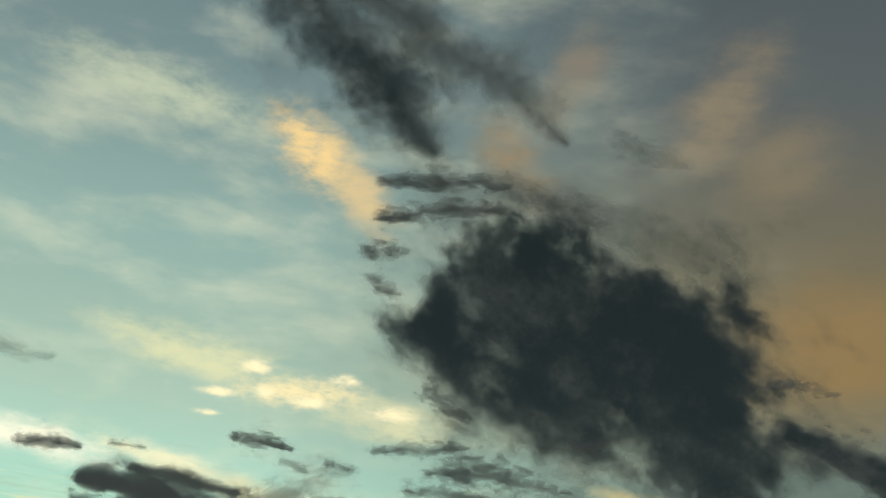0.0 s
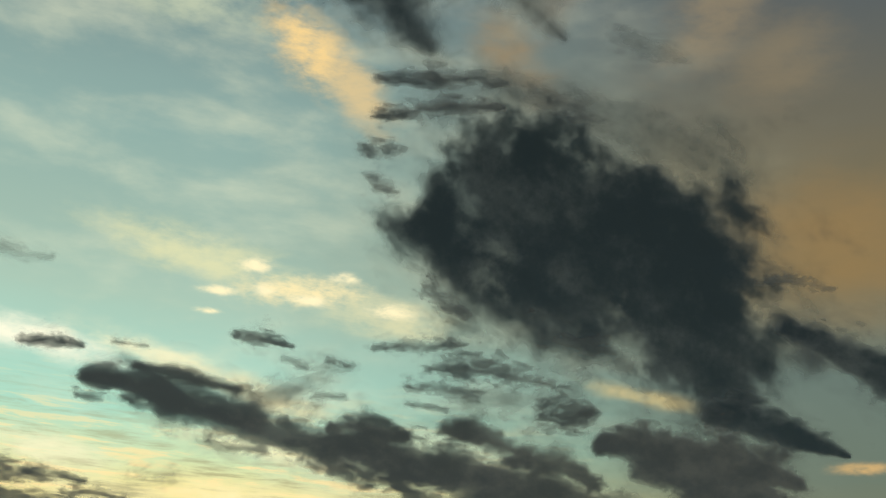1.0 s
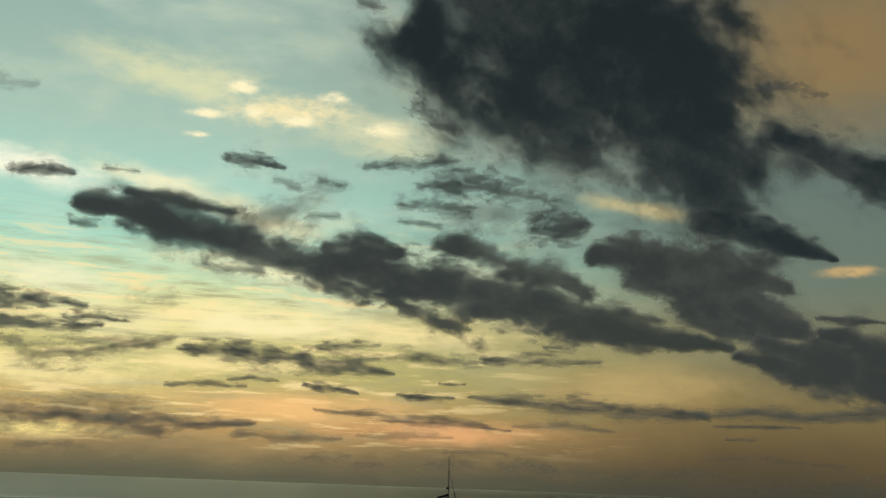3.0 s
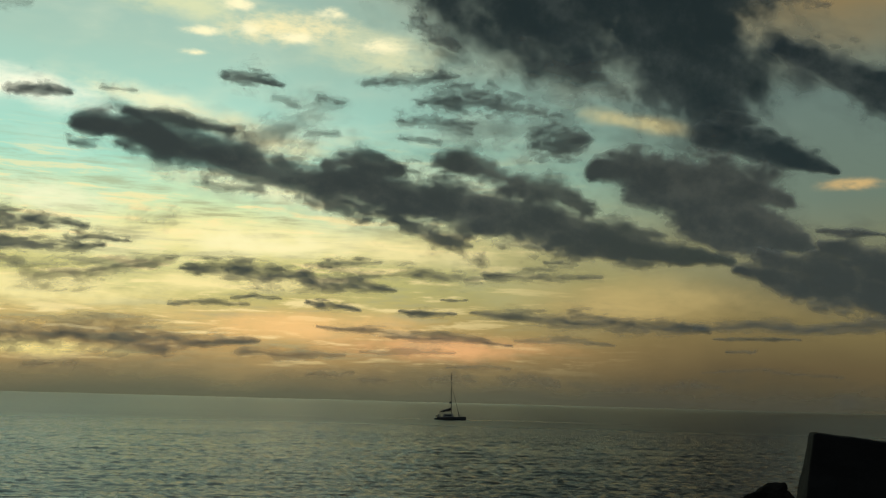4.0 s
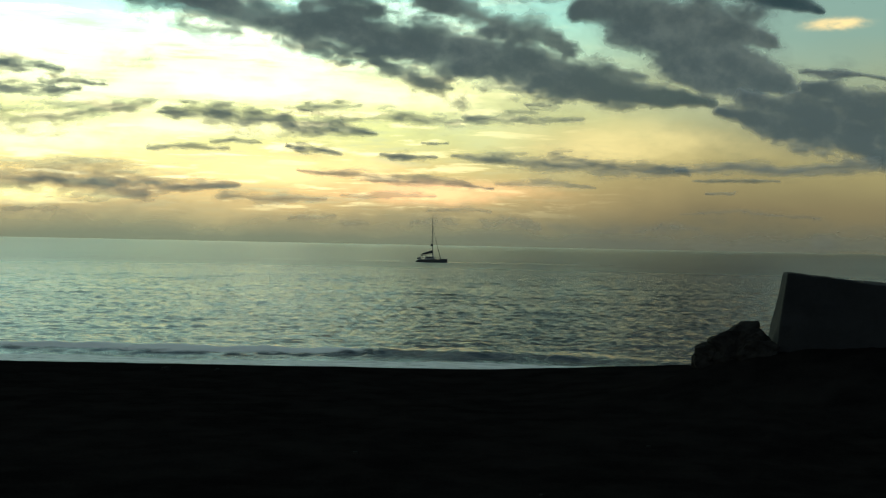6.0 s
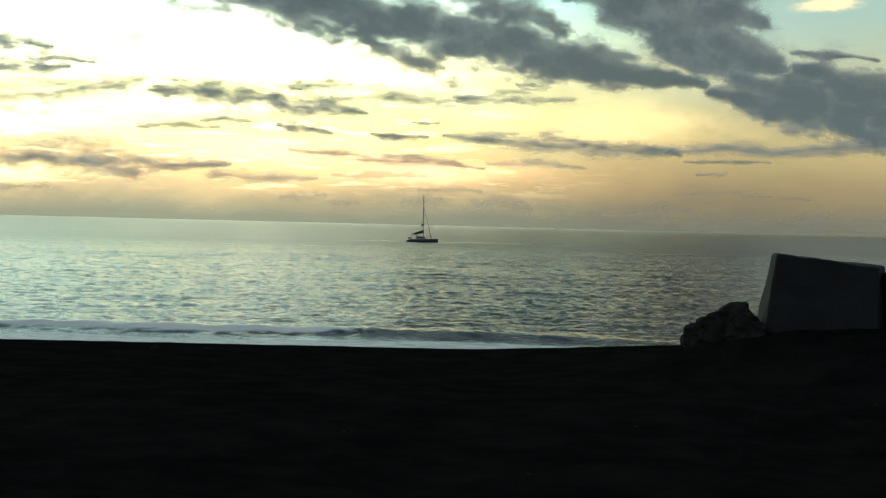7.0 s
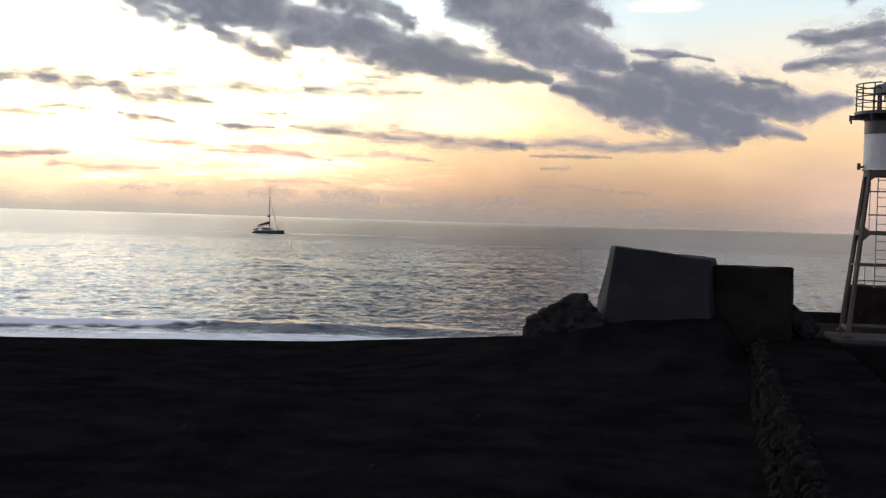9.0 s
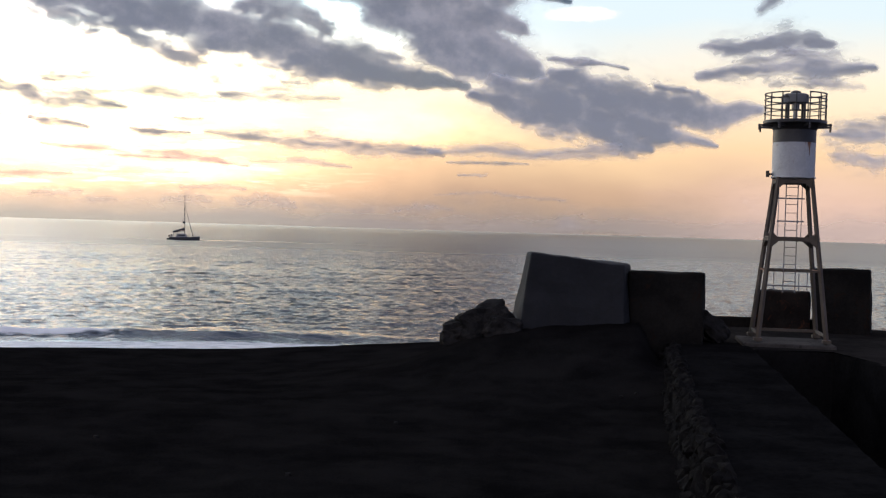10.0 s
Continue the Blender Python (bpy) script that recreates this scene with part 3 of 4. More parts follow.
    for x in (-0.46, 0.36):
        part("conduit", bar(bmesh.new(), (x, 0.16, mid), (x, 0.16, drum), 0.03, round_=6), STEEL, thing)
    for x in (-0.75, -0.45, 0.45, 0.75):
        part("guard_bar", bar(bmesh.new(), (x, 0.9, low - 0.74), (x, 0.9, low - 0.1), 0.03), STEEL, thing)
    R = 0.755
    part("drum", lathe([(R * 0.97, drum - 0.02), (R + 0.03, drum), (R + 0.03, drum + 0.05), (R, drum + 0.06), (R, band)], 56), WHITE, thing, "white painted steel drum", smooth=False)
    part("drum_band", lathe([(R + 0.004, band), (R + 0.004, deck - 0.32), (R + 0.1, deck - 0.16), (R + 0.2, deck - 0.1)], 56), BLACK, thing, "black painted upper band")
    seam = bmesh.new()
    for a in (-1.9, -1.2, -0.4):
        bar(seam, ((R + 0.004) * math.cos(a), (R + 0.004) * math.sin(a), drum + 0.07), ((R + 0.004) * math.cos(a), (R + 0.004) * math.sin(a), band - 0.01), 0.02)
    part("drum_seam", seam, WHITE, thing)
    streak = bmesh.new()
    for k, (a, top, long_, wide) in enumerate(((-1.02, 0, 0.35, 0.06), (-0.93, 0, 0.52, 0.08), (-0.84, 0, 0.25, 0.05), (-1.15, 0, 0.16, 0.05))):
        bar(streak, ((R - 0.02) * math.cos(a), (R - 0.02) * math.sin(a), band), ((R - 0.02) * math.cos(a), (R - 0.02) * math.sin(a), band - long_), wide, end=0.4)
    part("rust_streak", streak, RUST, thing, "rust run below the black band")
    part("gallery_floor", lathe([(1.04, deck - 0.1), (1.12, deck - 0.09), (1.12, deck), (1.04, deck + 0.02)], 48), BLACK, thing)
    for k in range(8):
        a = k * math.pi / 4 + 0.25
        c, s = math.cos(a), math.sin(a)
        bm = bar(bmesh.new(), (R * c, R * s, deck - 0.2), (1.36 * c, 1.36 * s, deck - 0.16), 0.07, 0.07)
        bar(bm, (1.33 * c, 1.33 * s, deck - 0.13), (1.33 * c, 1.33 * s, deck - 0.33), 0.06, 0.06)
        part("bracket", bm, BLACK, thing)
    for k in range(14):
        a = k * 2 * math.pi / 14 + 0.12
        part("rail_post", bar(bmesh.new(), (1.08 * math.cos(a), 1.08 * math.sin(a), deck), (1.08 * math.cos(a), 1.08 * math.sin(a), rail), 0.04), BLACK, thing)
    for k, z in enumerate((0.3, 0.55, 0.8, 1.0)):
        zz = deck + (rail - deck) * z
        part("guard_rail", hoop(bmesh.new(), 1.08, zz, 0.04, 44, -math.pi / 2 + 0.32, 2 * math.pi - 0.64) if k else hoop(bmesh.new(), 1.08, zz, 0.03, 44), BLACK, thing)
    lantern = part("lantern", lathe([(0.42, rail - 0.3), (0.46, rail - 0.28), (0.46, rail - 0.02), (0.40, rail + 0.02), (0.16, rail + 0.05)], 12), SLAB, thing, "pale boxed lantern roof")
    for k in range(4):
        a = k * math.pi / 2 + math.pi / 4
        part("lantern_post", bar(bmesh.new(), (0.4 * math.cos(a), 0.4 * math.sin(a), deck), (0.4 * math.cos(a), 0.4 * math.sin(a), rail - 0.28), 0.08), BLACK, lantern)
    part("lantern_cap", lathe([(0.2, rail + 0.03), (0.18, rail + 0.1), (0.08, rail + 0.14)], 16), BLACK, lantern)
    part("lamp", lathe([(0.08, deck + 0.05), (0.08, deck + 0.4), (0.14, deck + 0.44), (0.14, deck + 0.62), (0.06, deck + 0.66)], 16), LAMP_GLASS, lantern)
    bm = bar(bmesh.new(), (-R, -0.1, drum + 0.12), (-R - 0.2, -0.14, drum + 0.12), 0.07)
    bar(bm, (-R - 0.16, -0.14, drum + 0.02), (-R - 0.16, -0.14, drum + 0.24), 0.11)
    part("junction_box", bm, FRAME, thing)


beacon()


# ---- sailing catamaran ----
def catamaran():
    thing = empty("catamaran", Matrix.Translation(polar(0.46, 460.0, 0.0)) @ Matrix.Rotation(radians(-8), 4, "Z"))
    tagged(thing, "sailing catamaran with bare mast lying off the beach", "sailboat")
    L = 5.8
    for side in (-2.4, 2.4):
        bm = bmesh.new()
        rings = []
        for k in range(17):
            s = -1 + 2 * k / 16
            x = s * L
            full = max(0.06, 1 - max(0, s - 0.1) ** 2.2 * 1.15)
            top = 0.95 + 0.30 * max(0, s + 0.4) - (0.5 * max(0, -s - 0.75) / 0.25)
            wide = 0.75 * full
            ring = [(0, -0.35), (0.55 * wide, -0.2), (wide, 0.3), (wide, top), (-wide, top), (-wide, 0.3), (-0.55 * wide, -0.2)]
            rings.append([bm.verts.new((x, side + y, z)) for y, z in ring])
        for a, b in zip(rings, rings[1:]):
            for i in range(7):
                bm.faces.new((a[i], a[(i + 1) % 7], b[(i + 1) % 7], b[i]))
        bm.faces.new(rings[0]), bm.faces.new(rings[-1][::-1])
        part("hull", bm, HULL_DARK, thing, "dark hull")
    bm = bmesh.new()
    bmesh.ops.create_cube(bm, size=1.0, matrix=Matrix.Translation((-1.0, 0, 0.95)) @ Matrix.Diagonal((7.6, 4.9, 0.35, 1)))
    bmesh.ops.bevel(bm, geom=bm.edges[:], offset=0.1, segments=2, affect="EDGES")
    part("bridge_deck", bm, GEL, thing)
    bm = bmesh.new()
    lowr = [(-2.6, 1.9), (1.6, 1.7), (1.6, -1.7), (-2.6, -1.9)]
    f = [bm.verts.new((x, y, 1.1)) for x, y in lowr]
    t = [bm.verts.new((x * 0.8 - 0.25, y * 0.85, 2.25)) for x, y in lowr]
    bm.faces.new(f[::-1]), bm.faces.new(t)
    for i in range(4):
        bm.faces.new((f[i], f[(i + 1) % 4], t[(i + 1) % 4], t[i]))
    bmesh.ops.bevel(bm, geom=bm.edges[:], offset=0.15, segments=2, affect="EDGES")
    cabin = part("cabin", bm, GEL, thing)
    for side in (-1, 1):
        part("cabin_window", bar(bmesh.new(), (-1.9, side * 1.83, 1.75), (0.7, side * 1.72, 1.75), 0.06, 0.4), SMOKED, cabin)
    part("bimini", bar(bmesh.new(), (-4.2, 0, 2.5), (-2.0, 0, 2.6), 3.0, 0.12), CANVAS, thing, "dark canvas bimini")
    for x in (-4.0, -2.2):
        for y in (-1.4, 1.4):
            part("bimini_post", bar(bmesh.new(), (x, y, 1.1), (x, y, 2.5), 0.07), ALLOY, thing)
    part("mast", bar(bmesh.new(), (0.45, 0, 1.1), (0.1, 0, 18.0), 0.34, round_=10, end=0.7), ALLOY, thing, "tall bare mast")
    part("boom", bar(bmesh.new(), (0.3, 0, 3.2), (-4.4, 0, 2.85), 0.16, round_=8), ALLOY, thing)
    bm = bar(bmesh.new(), (0.25, 0, 4.1), (-3.9, 0, 3.0), 1.15, round_=10, end=0.4)
    part("sail_cover", rough(bm, 0.05, 0.6), CANVAS, thing, "furled mainsail in a dark cover")
    part("radar", lathe([(0.35, 6.2), (0.5, 6.35), (0.5, 6.8), (0.3, 7.0)], 14), CANVAS, thing)
    for z, wd in ((7.2, 1.1), (12.2, 0.8)):
        part("spreader", bar(bmesh.new(), (0.3, -wd, z), (0.3, wd, z), 0.07), ALLOY, thing)
    part("furled_jib", bar(bmesh.new(), (3.5, 0, 1.3), (0.3, 0, 13.0), 0.24, round_=8, end=0.3), CANVAS, thing, "furled headsail on the forestay")
    for y in (-2.6, 2.6):
        part("shroud", bar(bmesh.new(), (-0.7, y, 1.2), (0.2, y * 0.02, 14.5), 0.035), ALLOY, thing)
    for y in (-2.9, 2.9):
        bm = bmesh.new()
        for k in range(9):
            x = -5.2 + k * 1.25
            bar(bm, (x, y, 1.0), (x, y, 1.85), 0.04)
        bar(bm, (-5.2, y, 1.85), (4.8, y, 1.95), 0.03)
        part("lifeline", bm, ALLOY, thing)
    part("crossbeam", bar(bmesh.new(), (3.6, -2.4, 1.2), (3.6, 2.4, 1.2), 0.2, round_=8), ALLOY, thing)
    part("outboard_locker", bar(bmesh.new(), (-4.6, 0.9, 1.1), (-4.6, 0.9, 2.0), 0.5), GEL, thing)
    # the tender hangs in davits at the stern
    part("dinghy", bar(bmesh.new(), (-5.3, -1.2, 1.35), (-5.3, 1.2, 1.35), 0.55, round_=10), CANVAS, thing, "grey dinghy in the davits")


catamaran()


# ---- clouds ----
SHELL = [4940.0]


def cloud(name, label, size, strokes, mat=None, dense=2.7, split=False, stretch=0.45, torn=0.9, slope=1.35, veil_=0.22, gain=0.64):
    """A bank of vapour: bodies given by spines (bearing, height, half thickness in degrees), torn at the edges by noise
    that runs along the first spine. The cover follows the depth of vapour that the eye looks through."""
    if split:
        for s in strokes:
            cloud(name, label, size, [s], mat, dense, False, stretch, torn, slope, veil_, gain)
        return
    SHELL[0] -= 18.0
    pts = np.array([p for _, spine in strokes for p in spine])
    size = min(size, max(0.34, 2.0 * np.median(pts[:, 2]))) if len(strokes) == 1 else size
    wide = pts[:, 2] * 2.6 + 0.3
    step = min(max(size / 24, 0.036), 0.07)
    azs = np.arange((pts[:, 0] - wide * 1.15).min(), (pts[:, 0] + wide * 1.15).max() + step, step)
    els = np.arange(max(-0.085, (pts[:, 1] - wide).min()), (pts[:, 1] + wide).max() + step, step)
    A, E = np.meshgrid(azs, els)
    first = strokes[0][1]
    lean = max(-0.6, min(0.6, 0.6 * math.atan2(first[-1][1] - first[0][1], first[-1][0] - first[0][0])))
    seed = len(name) * 3.7 + pts[0, 0]
    # the shreds are finer than the body, finest on the thin bars
    small = len(strokes) == 1 and gain > 0.6
    bonus, shred = (0.0, 1.45) if small else (0.9, 0.95) if gain < 0.6 else (0.6, 1.3)
    fine_ = (0.6 if small else 0.75) * size
    U = (A * math.cos(lean) + E * math.sin(lean)) / fine_ * stretch + seed
    V = (E * math.cos(lean) - A * math.sin(lean)) / fine_ + seed
    bu, bv = fbm(U * 0.7 + 90, V * 0.7, 4, 0.5), fbm(U * 0.7 + 30, V * 0.7 + 60, 4, 0.5)
    # rounded heaps with creases between them, and fine shreds
    heap = 2.5 * np.abs(fbm(U * 0.8 + 11, V * 0.8 + 7, 7, gain - 0.04)) - 0.78
    n = 1.0 * fbm(U + bu * 0.2, V + bv * 0.2, 8, gain) + 0.5 * heap
    n2 = fbm(U * 0.45 + 50, V * 0.45, 4, 0.5)
    haze = np.zeros_like(A)
    for opacity, spine in strokes:
        # low clouds are far off and pale with haze
        height_ = np.mean([p[1] for p in spine])
        opacity = opacity * (0.74 + 0.26 * min(1.0, max(0.0, (height_ - 3.0) / 6.0)))
        q = np.full_like(A, -9.0)
        for (a0, e0, w0), (a1, e1, w1) in zip(spine, spine[1:]):
            k = math.cos(radians((e0 + e1) / 2))
            dx, dy = (a1 - a0) * k, e1 - e0
            shift = (0.32 if small else 0.15) * (w0 + w1) / 2
            px, py = (A - a0) * k + bu * shift, E - e0 + bv * shift
            t = np.clip((px * dx + py * dy) / (dx * dx + dy * dy + 1e-9), 0, 1)
            rise = py - t * dy
            dist = np.hypot(px - t * dx, rise * np.where(rise < 0, 1.18, 0.9))
            q = np.maximum(q, 1 - dist / (w0 + t * (w1 - w0)))
        v = np.clip(slope * (np.maximum(q, -1.4) + bonus * np.clip(q - 0.25, 0, 1)) + shred * torn * n + 0.3 * torn * n2 + 0.3, 0, 2)
        v = v * np.clip((q + 0.95) / 0.6, 0, 1)
        haze = haze + dense * (1.2 if small else 1.0) * opacity ** 2 * v ** (1.5 if small else 1.35)
        # a thin veil of vapour round the body
        haze = haze + veil_ * opacity * np.clip(1.0 + 0.75 * q + 0.45 * n, 0, 1.5) ** 2
    body = 1 - np.exp(-haze)
    deep = np.clip(0.9 * haze / (haze + 1.6) + (0.32 if gain > 0.6 else 0.16) * n2 + 0.3 * torn * n - 0.1, 0, 1)
    far = SHELL[0] - 7 * size * body * (1 + 0.35 * n2)
    a, e = np.radians(A), np.radians(E)
    xyz = np.stack([far * np.sin(a) * np.cos(e), far * np.cos(a) * np.cos(e), EYE + far * np.sin(e)], -1)
    full = body > 0.015
    keep = full[:-1, :-1] | full[1:, :-1] | full[:-1, 1:] | full[1:, 1:]
    ob = grid_mesh(name, xyz, mat or VAPOUR, keep, [("thickness", body), ("depth", deep)])
    tagged(ob, label, "cloud", group="clouds in the evening sky")


cloud("haze_bank", "hazy grey cloud bank along the horizon", 0.8, [
    (0.5, [(-23.8, -0.10, 1.23), (-17.9, 0.10, 1.38), (-10.2, 0.10, 1.14), (-2.2, 0.10, 1.14), (3.2, 0.20, 0.98), (8.6, 0.10, 0.90), (13.8, 0.10, 0.90), (18.8, 0.10, 0.81)]),
    (0.45, [(18.6, 0.30, 0.66), (23.9, 0.30, 0.98), (29.0, 0.30, 0.98), (36.2, 0.40, 0.98)]),
], HAZE, 1.3, False, 0.35, 0.3, 1.2, 0.1, 0.5)
cloud("storm_veil", "thin grey vapour veil above the rain cloud", 2.4, [
    (0.3, [(1.1, 28.1, 0.82), (5.1, 26.9, 1.22), (8.7, 25.9, 1.63), (11.3, 25.1, 1.50), (13.3, 23.5, 0.82)]),
    (0.25, [(-2.8, 30.0, 1.36), (-1.4, 28.0, 1.09), (1.7, 27.3, 1.09)]),
], mat=VAPOUR, dense=1.6, torn=0.7, gain=0.57)
cloud("storm_cloud", "huge dark blue-grey rain cloud with ragged soft edges", 1.9, [
    (1, [(1.0, 24.3, 1.69), (2.1, 22.1, 2.99), (4.0, 19.8, 3.05), (5.2, 17.9, 2.18)]),
    (1, [(3.5, 24.1, 1.96), (6.2, 22.3, 2.50), (8.3, 20.7, 2.72)]),
    (1, [(9.8, 22.2, 1.79), (11.2, 20.7, 2.72), (11.9, 18.0, 2.94), (12.3, 15.7, 2.50), (12.9, 14.1, 1.58)]),
    (1, [(7.4, 20.7, 2.72), (10.0, 18.0, 2.39), (11.2, 15.4, 1.96)]),
    (0.62, [(-2.6, 21.0, 1.09), (-0.6, 19.5, 1.90), (1.5, 17.6, 1.96), (3.9, 16.4, 1.22), (6.7, 15.7, 0.82)]),
    (0.8, [(-1.6, 23.0, 0.95), (-1.0, 21.4, 1.50), (0.2, 20.1, 1.90)]),
    (0.5, [(-3.9, 21.1, 0.49), (-2.5, 21.1, 0.71), (-1.0, 21.7, 0.82)]),
    (0.6, [(13.2, 16.5, 1.36), (14.6, 15.1, 1.09), (15.3, 16.2, 0.68)]),
    (1, [(11.9, 17.2, 2.58), (12.7, 14.9, 2.18), (13.7, 13.6, 1.22)]),
], mat=RAIN, dense=2.6, stretch=0.7, torn=0.3, slope=0.9, veil_=0.45, gain=0.57)
cloud("storm_tail", "dark pointed tail below the rain cloud", 1, [
    (1, [(12.5, 12.8, 0.65), (14.2, 12.4, 1.03), (15.8, 11.7, 0.87), (17.2, 11.2, 0.49), (18.5, 10.8, 0.11)]),
], mat=RAIN, dense=2.8, stretch=0.5, torn=0.45, slope=1.2, gain=0.57)
cloud("storm_wisp", "thin grey shreds beside the rain cloud", 0.9, [
    (0.5, [(-5.7, 24.5, 0.38), (-5.0, 24.7, 0.54), (-4.0, 24.5, 0.38)]),
    (0.45, [(-5.3, 23.0, 0.44), (-4.7, 22.8, 0.71), (-3.8, 22.6, 0.38)]),
    (0.55, [(-1.9, 18.0, 0.44), (-0.9, 17.6, 0.54), (0.2, 16.9, 0.38)]),
    (0.4, [(14.6, 18.8, 0.16), (16.2, 18.9, 0.30), (18.0, 18.4, 0.19)]),
], mat=VAPOUR, dense=2.2, split=True, stretch=0.5, torn=0.6, slope=1.1)
cloud("towering_cloud", "dark grey towering cloud streak high in the sky", 2.4, [
    (0.9, [(-12.1, 37.2, 1.63), (-9.7, 35.7, 1.79), (-7.5, 33.9, 1.90), (-5.3, 32.2, 1.69), (-4.0, 30.6, 1.20), (-2.5, 29.6, 0.54)]),
], mat=RAIN, dense=1.5, stretch=0.8, torn=0.3, slope=0.75, veil_=0.45, gain=0.57)
cloud("smoke_cloud", "thin grey curved cloud streak", 2.4, [
    (0.62, [(-7.6, 36.8, 1.36), (-4.8, 35.8, 1.31), (-2.0, 34.4, 1.20), (0.7, 33.2, 1.20), (3.0, 31.7, 0.92), (4.7, 30.3, 0.27)]),
], mat=VAPOUR, dense=1.7, stretch=0.9, torn=0.3, slope=0.75, veil_=0.35, gain=0.57)
cloud("side_cloud", "ragged dark cloud beside the rain cloud", 1.1, [
    (0.95, [(15.9, 16.7, 0.44), (17.4, 16.0, 0.87), (18.9, 15.3, 1.09), (20.6, 14.3, 1.20), (22.2, 13.5, 1.09)]),
    (0.4, [(15.4, 17.2, 0.49), (16.1, 16.6, 0.60), (17.1, 15.1, 0.60)]),
], mat=RAIN, dense=2.4, stretch=0.5, torn=0.5, gain=0.57)
cloud("thin_cloud", "thin grey cloud bar above the rain cloud", 0.8, [
    (0.72, [(-5.1, 27.9, 0.32), (-2.3, 28.2, 0.59), (0.2, 28.1, 0.46), (1.7, 27.9, 0.26)]),
    (0.77, [(-5.1, 26.2, 0.26), (-3.1, 26.5, 0.55), (-1.0, 26.9, 0.53), (1.3, 26.8, 0.29)]),
    (0.42, [(2.7, 27.4, 0.40), (4.8, 27.3, 0.78), (6.5, 26.5, 0.53)]),
    (0.30, [(8.1, 30.2, 0.59), (9.6, 29.6, 0.59), (11.2, 29.2, 0.32)]),
    (0.30, [(-22.5, 17.4, 0.46), (-21.2, 17.3, 0.32), (-20.1, 17.4, 0.17)]),
], dense=1.9, split=True, stretch=0.4, torn=0.42, slope=1.0)
cloud("vapour_patch", "pale grey vapour patch beside the long cloud", 1.4, [
    (0.44, [(-10.1, 11.7, 0.72), (-8.2, 12.4, 1.10), (-6.3, 13.4, 0.78), (-5.3, 13.8, 0.32)]),
    (0.37, [(-14.0, 10.7, 0.46), (-12.2, 10.6, 0.72), (-10.0, 10.4, 0.65)]),
    (0.42, [(0.3, 13.0, 0.98), (3.0, 13.0, 1.31), (5.8, 13.6, 0.78)]),
    (0.32, [(-14.9, 7.8, 0.53), (-13.1, 8.3, 0.40)]),
    (0.32, [(4.6, 15.7, 1.31), (6.0, 15.2, 1.31), (7.9, 15.1, 0.78)]),
], dense=1.7, split=True, stretch=0.5, torn=0.55, slope=0.9)
cloud("long_cloud", "long dark grey diagonal cloud bank with torn edges", 1.3, [
    (0.88, [(-17.7, 12.3, 0.33), (-15.9, 12.2, 0.65), (-13.5, 11.7, 0.92), (-11.1, 11.1, 1.03), (-8.7, 10.5, 1.03), (-6.2, 10.1, 1.09), (-3.5, 9.8, 1.25)]),
    (1, [(-3.5, 9.8, 1.25), (-0.8, 9.4, 1.58), (2.0, 8.8, 1.58), (4.7, 8.6, 1.47), (7.2, 8.0, 1.14), (9.6, 7.4, 0.76), (11.7, 7.1, 0.49), (13.6, 6.8, 0.22)]),
    (0.55, [(-15.5, 13.0, 0.16), (-13.6, 12.9, 0.35), (-10.6, 12.4, 0.19)]),
    (0.72, [(-6.0, 11.0, 0.32), (-4.4, 11.3, 0.65), (-2.4, 10.9, 0.46)]),
    (0.72, [(-0.5, 11.5, 0.40), (1.7, 11.0, 0.85), (3.6, 10.4, 0.59)]),
    (0.7, [(3.1, 10.1, 0.65), (5.3, 10.1, 0.71), (6.9, 9.2, 0.44)]),
    (0.5, [(-2.7, 8.6, 0.27), (-0.4, 7.6, 0.38), (1.3, 7.4, 0.14)]),
], dense=3.0, stretch=0.5, torn=0.5, slope=1.3)
cloud("broken_cloud", "scattered small grey cloud fragment", 0.6, [
    (0.67, [(-10.9, 15.0, 0.23), (-9.7, 14.9, 0.49), (-8.2, 14.7, 0.17)]),
    (0.38, [(-8.6, 14.1, 0.32), (-7.5, 13.9, 0.26)]),
    (0.46, [(-6.4, 14.3, 0.23), (-5.1, 14.0, 0.19)]),
    (0.67, [(-20.7, 13.5, 0.26), (-19.5, 13.6, 0.40), (-18.0, 13.6, 0.13)]),
    (0.38, [(-16.6, 14.0, 0.17), (-15.1, 14.0, 0.13)]),
    (0.55, [(-4.1, 15.1, 0.23), (-2.0, 15.3, 0.40), (0.3, 15.5, 0.17)]),
    (0.63, [(-1.4, 14.2, 0.32), (1.1, 14.4, 0.82), (3.0, 14.1, 0.59), (4.8, 13.8, 0.19)]),
    (0.50, [(-2.3, 13.4, 0.26), (-0.6, 13.3, 0.46), (1.2, 13.1, 0.23)]),
    (0.42, [(-2.3, 12.5, 0.13), (-0.4, 12.4, 0.19)]),
    (0.67, [(4.3, 12.3, 0.65), (5.5, 12.4, 0.91), (6.6, 12.5, 0.40)]),
    (0.42, [(-6.9, 12.5, 0.17), (-5.5, 12.6, 0.19)]),
    (0.50, [(-17.9, 11.4, 0.19), (-16.9, 11.3, 0.32)]),
], dense=2.1, split=True, stretch=0.45, torn=0.42, slope=1.15)
